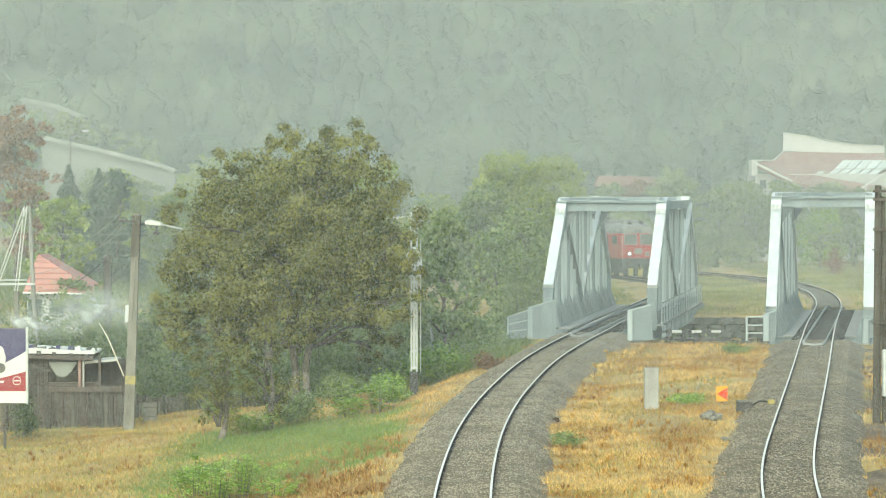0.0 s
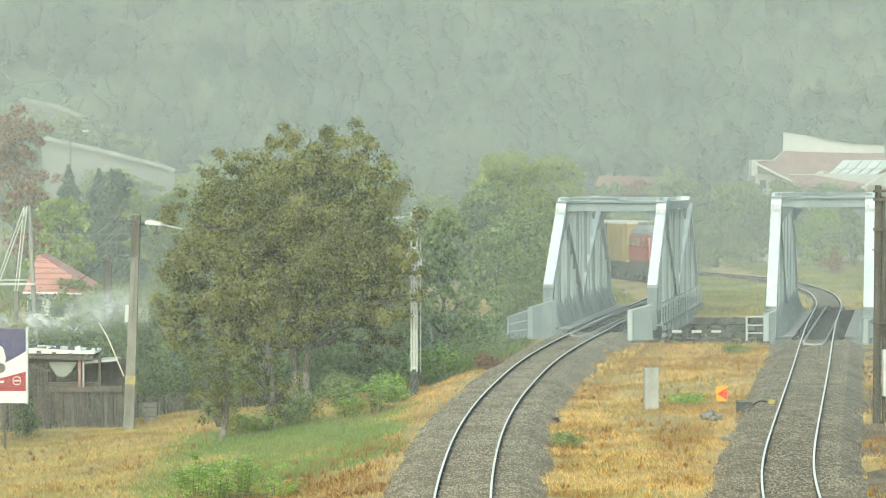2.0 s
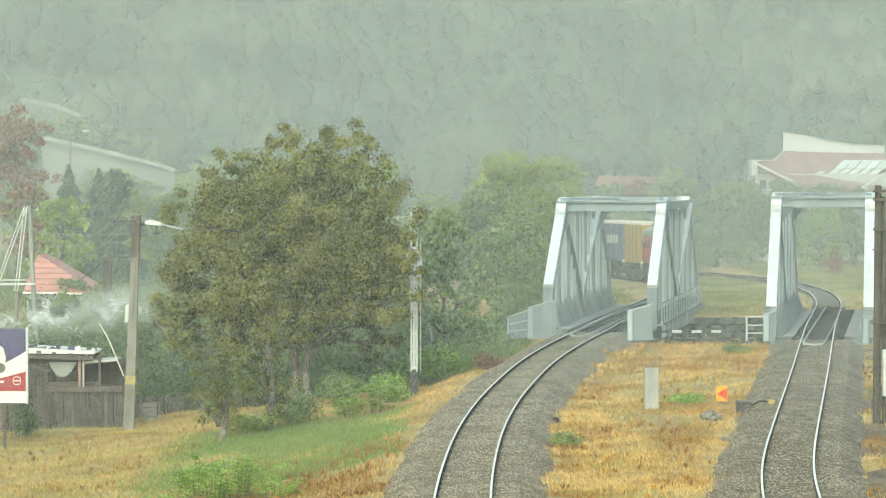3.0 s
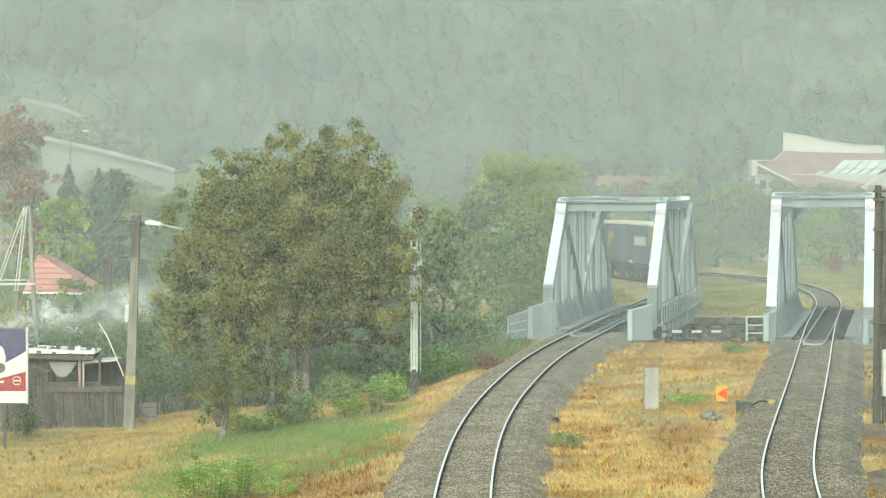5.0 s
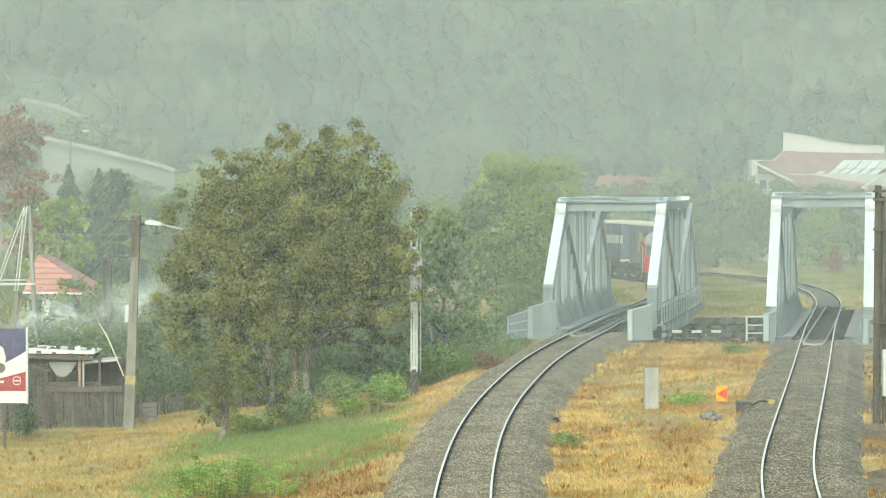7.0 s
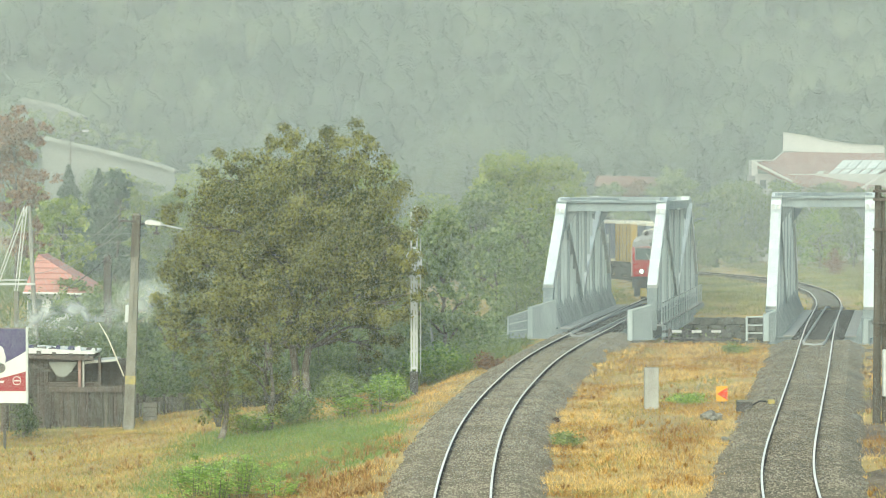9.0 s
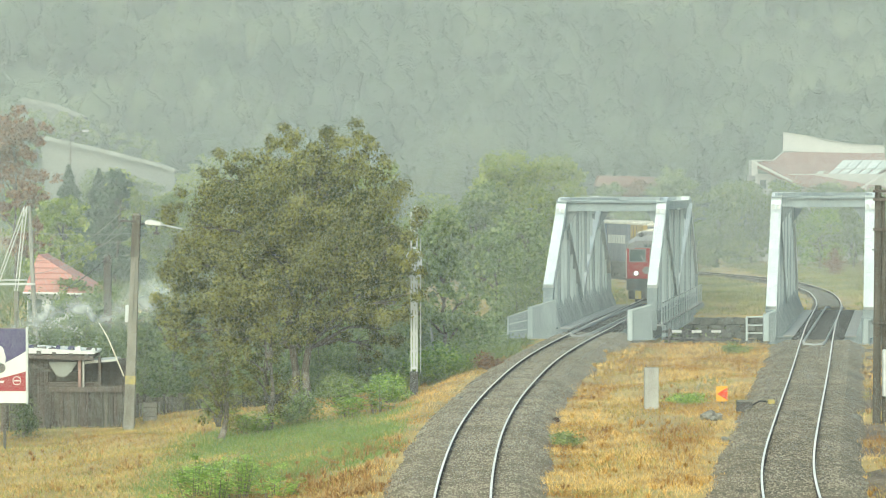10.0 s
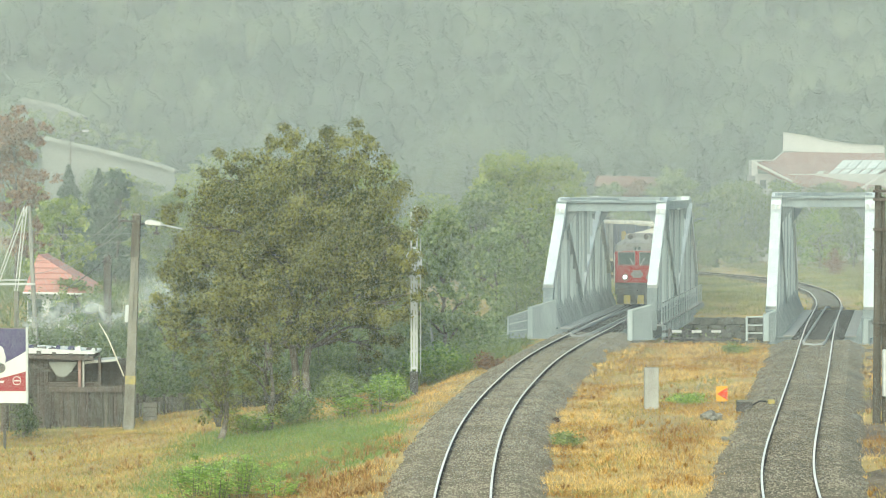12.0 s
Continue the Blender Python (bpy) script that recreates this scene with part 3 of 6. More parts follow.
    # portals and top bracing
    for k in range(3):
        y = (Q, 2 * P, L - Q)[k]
        part("portal_beam" if k != 1 else "top_strut", Shape().ibeam((-h, y, top - 0.25), (h, y, top - 0.25), 0.36, 0.5, (0, 1, 0)), M_PAINT_SHADE, b)
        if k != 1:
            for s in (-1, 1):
                part("portal_knee", Shape().slab([(s * (h - 0.2), top - 0.4), (s * (h - 0.95), top - 0.4), (s * (h - 0.2), top - 1.5)], 0.08, "y", y), M_PAINT_SHADE, b)
    for y, e in ((Q, 2 * P), (2 * P, L - Q)):
        part("top_brace", Shape().bar((-h, y, top + 0.16), (h, e, top + 0.16), 0.2, 0.14).bar((h, y, top + 0.18), (-h, e, top + 0.18), 0.2, 0.14), M_PAINT, b)
        part("top_rung", Shape().bar((-h, (y + e) / 2, top + 0.14), (h, (y + e) / 2, top + 0.14), 0.2, 0.2, (0, 1, 0)), M_PAINT, b)
    for k in range(9):
        part("cross_girder", Shape().ibeam((-h, k * L / 8, -0.5), (h, k * L / 8, -0.5), 0.25, 0.45, (0, 1, 0)), M_PAINT_SHADE, b)
    for k in range(62):
        part("sleeper", SLEEPER, M_TIMBER, b).location = (0, -4.4 + k * 0.605, -0.255)
    for s in (-0.52, 0.52):
        g = Shape().bar((s, -10.0, -0.06), (s, L + 1.0, -0.06), 0.05, 0.13).bar((s, -10.0, -0.06), (s * (0.55 if outer_rail else 0.8), -11.2, -0.08), 0.07, 0.13).bar((s * (0.55 if outer_rail else 0.8), -11.2, -0.08), (0, -11.6, -0.1), 0.05, 0.08).bar((s, L + 1.0, -0.06), (s * 0.6, L + 2.4, -0.1), 0.06, 0.14)
        part("guard_rail", g, M_GUARD, b, "inner guard rail bent together at its ends")
    if outer_rail:
        out = h + 0.5
        part("outer_walkway", Shape().box(h + 0.23, out + 0.1, -0.2, L, -0.1, 0.0), M_DECK, b)
        rail = part("handrail", Shape().tube((out, -0.5, 1.1), (out, L, 1.1), 0.035).tube((out, -0.5, 0.6), (out, L, 0.6), 0.028), M_PAINT, b, "tubular handrail along the outer walkway")
        for k in range(18):
            part("rail_post", Shape().box(out - 0.04, out + 0.04, k * 1.9 - 0.04, k * 1.9 + 0.04, 0.0, 1.12), M_PAINT, rail)
        part("fascia", Shape().box(out + 0.02, out + 0.1, 0, L, -0.75, -0.02), M_PAINT_SHADE, b)
        for k in range(17):
            part("fascia_stiffener", Shape().box(out + 0.1, out + 0.2, k * 2 + 0.1, k * 2 + 0.2, -0.75, -0.05), M_PAINT_SHADE, b)
    return b


SLEEPER = Shape().box(-1.25, 1.25, -0.12, 0.12, -0.1, 0.1).mesh("sleeper", M_TIMBER)


def build_wing(x0, x1, y, z_in, z_out, base, panel_to, panel_z, ribs, open_rail=False):
    """Plate parapet at the end of a bridge, with a lower railing panel beyond it."""
    w = thing("end_parapet", pose(0, y, 0), "pale grey steel plate parapet at the bridge end", "parapet", "bridge end parapets")
    part("plate", Shape().slab([(x0, base), (x1, base), (x1, z_in), (x0, z_out)], 0.14, "y", 0), M_PAINT_SHADE, w)
    part("cap", Shape().bar((x0 - 0.05, 0.07, z_out), (x1 + 0.05, 0.07, z_in), 0.26, 0.07, (0, 1, 0)), M_PAINT, w)
    part("end_plate", Shape().box(x0 - 0.12, x0 + 0.12, -0.16, 0.3, base, z_out + 0.04), M_PAINT, w)
    if panel_to is not None:
        p = Shape().slab([(panel_to, base), (x0, base), (x0, z_out - 0.12), (panel_to, panel_z)], 0.08, "y", 0.1)
        if not open_rail:
            part("side_panel", p, M_PAINT_SHADE, w)
        r = Shape().bar((panel_to - 0.04, 0.1, panel_z), (x0, 0.1, z_out - 0.1), 0.1, 0.06, (0, 1, 0))
        for f in (0.33, 0.66):
            r.bar((panel_to, 0.08, base + (panel_z - base) * f), (x0, 0.08, base + (z_out - 0.12 - base) * f), 0.05, 0.06, (0, 1, 0))
        r.box(panel_to - 0.04, panel_to + 0.04, 0, 0.2, base, panel_z + 0.02)
        part("side_rail", r, M_PAINT, w)
    if ribs:
        for k in range(6):
            a = x0 + 0.35 + k * 0.2
            part("rib", Shape().bar((a, -0.06, base + 0.75), (a + 0.28, -0.06, base + 0.2), 0.05, 0.07, (0, 1, 0)), M_PAINT_SHADE, w)


# ---- the train ----
def rect_ring(w, z0, z1, y, r=0.35, crown=0.0):
    pts = [(-w, z0), (w, z0), (w, z1 - r), (w * 0.93, z1 - r * 0.35), (w * 0.6, z1 + crown * 0.7), (0, z1 + crown), (-w * 0.6, z1 + crown * 0.7), (-w * 0.93, z1 - r * 0.35), (-w, z1 - r)]
    return [(a, y, b) for a, b in pts]


def bogie(parent, y):
    g = part("bogie", Shape().box(-1.1, -0.95, y - 1.6, y + 1.6, 0.35, 0.75).box(0.95, 1.1, y - 1.6, y + 1.6, 0.35, 0.75).box(-1.1, 1.1, y - 0.3, y + 0.3, 0.35, 0.8), M_UNDER, parent, "grimy steel bogie")
    for a in (-1, 1):
        for s in (-0.75, 0.75):
            part("wheel", Shape().tube((s - 0.06, y + a * 1.1, 0.47), (s + 0.06, y + a * 1.1, 0.47), 0.46, n=18), M_UNDER, g)


def build_loco():
    """Origin on the rail at the middle, front towards +y."""
    b = thing("locomotive", pose(0, 0, 0), "red diesel locomotive with grey roof and lit headlight", "locomotive")
    E = 3.7
    body = Shape().loft([rect_ring(1.30, 1.45, 3.5, -E), rect_ring(1.43, 1.45, 3.55, -E + 0.5), rect_ring(1.43, 1.45, 3.55, E - 0.55), rect_ring(1.36, 1.45, 3.5, E - 0.12), rect_ring(1.28, 1.48, 3.35, E)])
    body = part("body", body, M_RED, b, "faded red body shell")
    roof = Shape().loft([rect_ring(1.2, 3.3, 3.7, -E + 0.1, 0.25, 0.1), rect_ring(1.38, 3.36, 3.95, -E + 0.6, 0.45, 0.2), rect_ring(1.38, 3.36, 3.95, E - 0.7, 0.45, 0.2), rect_ring(1.25, 3.34, 3.75, E - 0.02, 0.3, 0.1)])
    roof = part("roof", roof, M_LROOF, b, "grey rounded roof")
    for x, y, w, d, h in ((0, 1.5, 0.6, 0.7, 0.28), (0, -0.4, 0.75, 0.8, 0.24), (0, -2.3, 0.75, 0.8, 0.22), (-0.62, 2.8, 0.16, 0.24, 0.2), (0.62, 2.8, 0.16, 0.24, 0.2)):
        part("roof_box", Shape().box(x - w, x + w, y - d, y + d, 4.02, 4.12 + h), M_LROOF, roof, bevel=0.05)
    for x in (-0.5, 0.45):
        part("horn", Shape().tube((x, E - 1.0, 4.2), (x, E - 0.5, 4.2), 0.1, 0.16, 12), M_UNDER, roof)
    for s in (-1, 1):
        win = part("windscreen", Shape().box(min(s * 0.16, s * 1.12), max(s * 0.16, s * 1.12), E - 0.06, E + 0.012, 2.55, 3.28), M_GLASS, b, "dark windscreen pane", bevel=0.02)
        fr = Shape()
        a, c = min(s * 0.12, s * 1.16), max(s * 0.12, s * 1.16)
        fr.box(a, c, E - 0.05, E + 0.02, 3.28, 3.33).box(a, c, E - 0.05, E + 0.02, 2.5, 2.55).box(a, a + 0.05, E - 0.05, E + 0.02, 2.55, 3.28).box(c - 0.05, c, E - 0.05, E + 0.02, 2.55, 3.28)
        part("frame", fr, M_LROOF, win)
        part("wiper", Shape().bar((s * 0.2, E + 0.03, 2.52), (s * 0.45, E + 0.03, 2.95), 0.03, 0.03), M_WHITE, win)
        ring = part("headlight", Shape().tube((s * 0.72, E - 0.1, 1.80), (s * 0.72, E + 0.06, 1.80), 0.2, 0.19, 16), M_LROOF, b, "round headlight housing")
        part("lens", Shape().tube((s * 0.72, E + 0.05, 1.80), (s * 0.72, E + 0.085, 1.80), 0.105, 0.095, 16), M_LAMP if s > 0 else M_GLASS, ring, "lit white lens" if s > 0 else "unlit lens")
        buf = part("buffer", Shape().tube((s * 0.87, E - 0.1, 1.05), (s * 0.87, E + 0.5, 1.05), 0.12, n=12).tube((s * 0.87, E + 0.5, 1.05), (s * 0.87, E + 0.56, 1.05), 0.24, n=16), M_UNDER, b)
        part("grab_rail", Shape().tube((s * 1.34, E + 0.03, 1.5), (s * 1.34, E + 0.03, 3.2), 0.025), M_WHITE, b)
        for k in range(3):
            y = -2.7 + k * 1.5
            part("side_window", Shape().box(min(s * 1.40, s * 1.445), max(s * 1.40, s * 1.445), y - 0.5, y + 0.5, 2.55, 3.15), M_GLASS, b, bevel=0.02)
        part("cab_window", Shape().box(min(s * 1.40, s * 1.445), max(s * 1.40, s * 1.445), E - 1.9, E - 0.9, 2.5, 3.2), M_GLASS, b, bevel=0.02)
    part("number_lamp", Shape().tube((-0.13, E - 0.05, 3.52), (-0.13, E + 0.03, 3.52), 0.1, n=12).tube((0.13, E - 0.05, 3.52), (0.13, E + 0.03, 3.52), 0.1, n=12), M_GLASS, b)
    part("crest", Shape().box(-0.36, 0.36, E - 0.02, E + 0.03, 1.88, 2.08).box(-0.26, 0.26, E - 0.02, E + 0.04, 1.76, 2.22), M_LROOF, b, "grey winged crest plate", bevel=0.015)
    part("front_skirt", Shape().box(-1.32, 1.32, E - 0.45, E - 0.02, 0.75, 1.47), M_SKIRT, b, "dark grey buffer beam")
    part("coupler", Shape().tube((0, E - 0.1, 1.0), (0, E + 0.4, 0.95), 0.07).box(-0.06, 0.06, E + 0.3, E + 0.45, 0.6, 1.0), M_UNDER, b)
    for k in range(6):
        x = -1.2 + k * 0.4
        part("plough_panel", Shape().slab([(x, 0.2), (x + 0.4, 0.2), (x + 0.4, 0.72), (x, 0.72)], 0.06, "y", E - 0.1), M_HIVIS if k % 2 == 0 else M_BLACK, b, "yellow and black striped plough panel" if k == 0 else "")
    part("underframe", Shape().box(-1.3, 1.3, -E + 0.2, E - 0.5, 0.78, 1.46).box(-1.2, 1.2, -0.4, 0.4, 0.3, 0.8), M_UNDER, b)
    bogie(b, 2.05)
    bogie(b, -2.05)
    return b


def build_wagon(cover, mark, label, E):
    b = thing("trailer_wagon", pose(0, 0, 0), label, "freight wagon", "curtain-sided wagons of the train")
    part("flat_frame", Shape().box(-1.35, 1.35, -E, E, 0.95, 1.2).box(-0.3, 0.3, -E, E, 0.6, 0.95), M_UNDER, b, "grimy flat wagon frame")
    box = part("curtain", Shape().loft([rect_ring(1.27, 1.25, 4.16, -E + 0.1, 0.1), rect_ring(1.27, 1.25, 4.16, E - 0.1, 0.1)]), cover, b, bevel=0.02)
    part("roof", Shape().loft([rect_ring(1.3, 4.1, 4.3, -E + 0.05, 0.08, 0.05), rect_ring(1.3, 4.1, 4.3, E - 0.05, 0.08, 0.05)]), M_CREAM, b, "cream sheeted roof")
    for s in (-1, 1):
        for k in range(5):
            y = -E + 0.3 + k * (2 * E - 0.7) / 4
            part("strap", Shape().box(min(s * 1.26, s * 1.29), max(s * 1.26, s * 1.29), y, y + 0.06, 1.3, 4.1), M_UNDER, box)
        if mark == "letters":
            for k, w in enumerate((0.45, 0.4, 0.45, 0.42, 0.4, 0.45, 0.42)):
                y = 1.6 - k * 0.62
                part("lettering_bar", Shape().box(min(s * 1.26, s * 1.30), max(s * 1.26, s * 1.30), y, y + w, 2.6, 3.25), M_WHITE, box, "white bar of lettering")
        if mark == "emblem":
            part("emblem", Shape().slab([(-1.0, 2.2), (-0.1, 2.2), (0.1, 2.9), (0.9, 3.0), (0.4, 3.6), (-0.6, 3.5), (-0.5, 2.9)], 0.03, "x", s * 1.285 - 0.015), M_YELLOW, box, "plain yellow emblem shape")
    for s in (-1, 1):
        part("end_frame", Shape().box(-1.3, 1.3, min(s * (E - 0.1), s * (E - 0.02)), max(s * (E - 0.1), s * (E - 0.02)), 1.2, 1.4), M_CREAM, b)
        part("buffer", Shape().tube((s * 0.87, E, 1.05), (s * 0.87, E + 0.4, 1.05), 0.2, n=10), M_UNDER, b)
    bogie(b, E * 0.55)
    bogie(b, -E * 0.55)
    return b


TRAIN_S, TRAIN_P, _ = along(LEFT_LINE)


def on_line(s):
    """The place on the left line at arc length s."""
    x, y = np.interp(s, TRAIN_S, TRAIN_P[:, 0]), np.interp(s, TRAIN_S, TRAIN_P[:, 1])
    return Vector((float(x), float(y), float(rail_level(y, 0.5))))


FRONT_AT_END = float(np.interp(185.5, TRAIN_P[:, 1], TRAIN_S))


def front_at(t):
    """Arc length of the train's front: it slows from 4.8 to 3.9 metres a second."""
    return FRONT_AT_END + 52.1 - 4.78 * t + 0.0365 * t * t


def ride(vehicle, behind, pivot):
    """Key a vehicle whose middle runs that far behind the front."""
    rows = []
    for k in range(25):
        t = k * 0.5
        s = front_at(t) + behind
        a, b = on_line(s - pivot), on_line(s + pivot)
        d = a - b
        rows.append((t, Matrix.Translation((a + b) / 2) @ Matrix.Rotation(math.atan2(-d.x, d.y), 4, "Z")))
    walk(vehicle, rows)


# ---- trees and plants ----
def tree(name, x, y, height, lobes, count, leaf, leafmat, label, trunk=0.22, seed=1, z=None, droop=0.3, bare=0.25, stems=1, clump=45, tight=0.17):
    """A tapered trunk with limbs and a crown of leaves gathered on twigs inside several lobes.
    lobes: (dx, dy, dz, rx, rz) from the foot."""
    rng = np.random.default_rng(seed)
    z = float(ground_z(x, y)) - 0.05 if z is None else z
    t = thing(name, pose(x, y, z), label, "tree")
    wood = Shape()
    for k in range(stems):
        ox = (k - (stems - 1) / 2) * 0.9
        p, r = Vector((ox * 0.6, 0, 0)), trunk
        for j in range(6):
            q = p + Vector((rng.normal() * 0.12 + ox * 0.12, rng.normal() * 0.12, height * 0.72 / 6))
            wood.tube(p, q, r, r * 0.82, 8)
            p, r = q, r * 0.82
    for dx, dy, dz, rx, rz in lobes:
        a = Vector((dx * 0.12, dy * 0.12, min(max(height * bare, dz - rz * 1.3), height * 0.62)))
        b = Vector((dx, dy, dz - rz * 0.1))
        m = a.lerp(b, 0.5) + Vector((0, 0, 0.12 * (b - a).length))
        wood.tube(a, m, trunk * 0.5, trunk * 0.32, 6).tube(m, b, trunk * 0.32, trunk * 0.1, 6)
        for _ in range(5):
            d = Vector(rng.normal(size=3))
            d.normalize()
            wood.tube(m.lerp(b, 0.5), b + Vector((d.x * rx, d.y * rx, d.z * rz)) * 0.8, trunk * 0.14, trunk * 0.04, 5)
    part("trunk", wood, M_BARK, t, "grey-brown trunk and limbs", smooth=True)
    pts, outs = [], []
    vol = np.array([l[3] ** 2 * l[4] for l in lobes])
    for (dx, dy, dz, rx, rz), share in zip(lobes, vol / vol.sum()):
        n = int(count * share)
        k = max(6, n // clump)
        d = rng.normal(size=(k, 3))
        d /= np.linalg.norm(d, axis=1)[:, None]
        c = np.array([dx, dy, dz]) + d * np.array([rx, rx, rz]) * (rng.uniform(0.35, 1.08, k) ** 0.55)[:, None]
        i = rng.integers(0, k, n)
        q = rng.normal(size=(n, 3)) * np.array([1, 1, 0.75])
        pts.append(c[i] + q * min(rx, rz) * tight)
        outs.append(0.6 * (c[i] - np.array([dx, dy, dz])) / rx + 0.7 * q)
    v, f = leaves(np.concatenate(pts), leaf, rng, droop, np.concatenate(outs))
    part("crown", raw("crown", v, f, leafmat), None, t)
    return t


def lobes_in(seed, n, w, z0, z1, top_narrow=0.55):
    """Lobes filling an uneven upright outline w metres wide between two heights."""
    rng = np.random.default_rng(seed)
    out = []
    for k in range(n):
        f = (k + 0.5) / n
        z = z0 + (z1 - z0) * f
        half = w / 2 * (1 - (1 - top_narrow) * max(0, f - 0.45) / 0.55)
        r = w * rng.uniform(0.17, 0.27)
        out.append((rng.uniform(-1, 1) * max(half - r * 0.7, 0.1), rng.uniform(-1, 1) * max(half - r, 0.1) * 0.8, min(z, z1 - r * 0.7), r, r * rng.uniform(0.7, 1.0)))
    return out


def spruce(x, y, height, seed, label):
    rng = np.random.default_rng(seed)
    z = float(ground_z(x, y))
    t = thing("conifer", pose(x, y, z), label, "tree")
    part("trunk", Shape().tube((0, 0, 0), (0, 0, height * 0.95), 0.18, 0.03, 8), M_BARK, t)
    n = 6000
    h = rng.random(n) ** 0.8
    r = (1 - h) * height * 0.46 * (0.55 + 0.45 * np.abs(np.sin(h * 26))) * rng.uniform(0.5, 1, n)
    a = rng.uniform(0, 6.28, n)
    p = np.stack([np.cos(a) * r, np.sin(a) * r, height * (0.08 + 0.92 * h) - r * 0.25], 1)
    v, f = leaves(p, 0.26, rng, 0.5)
    part("crown", raw("crown", v, f, M_LEAF_F), None, t)


def bush(name, x, y, w, h, count, leaf, leafmat, label, seed=3, z=None):
    rng = np.random.default_rng(seed)
    z = float(ground_z(x, y)) - 0.05 if z is None else z
    t = thing(name, pose(x, y, z), label, "bush")
    wood, pts = Shape(), []
    for k in range(14):
        a, l = rng.uniform(0, 6.28), rng.uniform(0.25, 1)
        tip = Vector((math.cos(a) * w / 2 * l * 0.85, math.sin(a) * w / 2 * l * 0.7, h * rng.uniform(0.4, 1.15) * (1.15 - 0.4 * l)))
        wood.tube((0.1 * math.cos(a), 0.1 * math.sin(a), 0), tip, 0.025, 0.008, 5)
        n = int(count / 14 * rng.uniform(0.5, 1.5))
        f = rng.uniform(0.25, 1.05, n) ** 0.7
        pts.append(np.array(tip) * f[:, None] + rng.normal(size=(n, 3)) * np.array([w, w, h * 0.8]) * 0.12)
    part("branching_stem", wood, M_BARK, t)
    p = np.concatenate(pts)
    p[:, 2] = np.maximum(p[:, 2], 0.03)
    v, f = leaves(p, leaf, rng, 0.1)
    part("foliage", raw("foliage", v, f, leafmat), None, t)


def off_tracks(x, y, gap):
    return (np.abs(x - line_x(LEFT_LINE, np.minimum(y, 205))) > gap) & (np.abs(x - line_x(RIGHT_LINE, np.minimum(y, 205))) > gap)


def scatter(rng, n, x0, x1, y0, y1, gap=2.4, patch=0.0, size=3.0, seed=0.0):
    x, y = rng.uniform(x0, x1, n) + rng.normal(size=n) * 0.6, rng.uniform(y0, y1, n) + rng.normal(size=n) * 1.2
    c = np.abs(y - 170.5 + 0.04 * (x - 15))
    keep = off_tracks(x, y, gap + 0.45 * np.sin(y * 0.8 + 2 * np.sin(y * 0.23)) + 0.3 * np.sin(y * 2.3 + x) + rng.normal(size=n) * 0.28) & ((c > 15.6) | (y > 200))
    if patch:
        q = np.sin(x / size * 2.1 + seed + 1.7 * np.sin(y / size * 0.7)) * np.sin(y / size * 0.9 + seed * 2 + 1.3 * np.sin(x / size * 1.3)) + rng.normal(size=n) * 0.22
        keep &= q > patch
    x, y = x[keep], y[keep]
    return np.stack([x, y, ground_z(x, y) - 0.02], 1)


def grass(name, points, height, width, material, label, seed):
    v, f = blades(points, height, width, np.random.default_rng(seed))
    tagged(new(name, raw(name, v, f, material)), label, "grass", "", "stuff")


def tufts(name, points, height, width, per, material, label, seed):
    """Clumps of arching blades that spread from each point."""
    rng = np.random.default_rng(seed)
    c = np.repeat(points, per, 0)
    big = np.repeat(rng.uniform(0.55, 1.35, len(points)), per)
    n = len(c)
    a = rng.uniform(0, 2 * np.pi, n)
    o = np.stack([np.cos(a), np.sin(a), np.zeros(n)], 1)
    h = (height * big * rng.uniform(0.6, 1.2, n))[:, None]
    r = (rng.uniform(0.1, 0.9, n))[:, None]
    up = np.array([0.0, 0.0, 1.0])
    foot = c + o * h * 0.12
    w = np.stack([-np.sin(a), np.cos(a), np.zeros(n)], 1) * width / 2
    mid, tip = foot + up * h * 0.6 + o * h * r * 0.35, foot + up * h * (1 - 0.45 * r) + o * h * r
    v = np.stack([foot - w, foot + w, mid + w * 0.8, mid - w * 0.8, tip + w * 0.2, tip - w * 0.2], 1).reshape(-1, 3)
    i = 6 * np.arange(n)[:, None]
    f = np.concatenate([i + np.array([0, 1, 2, 3]), i + np.array([3, 2, 4, 5])])
    tagged(new(name, raw(name, v, f, material)), label, "grass", "", "stuff")


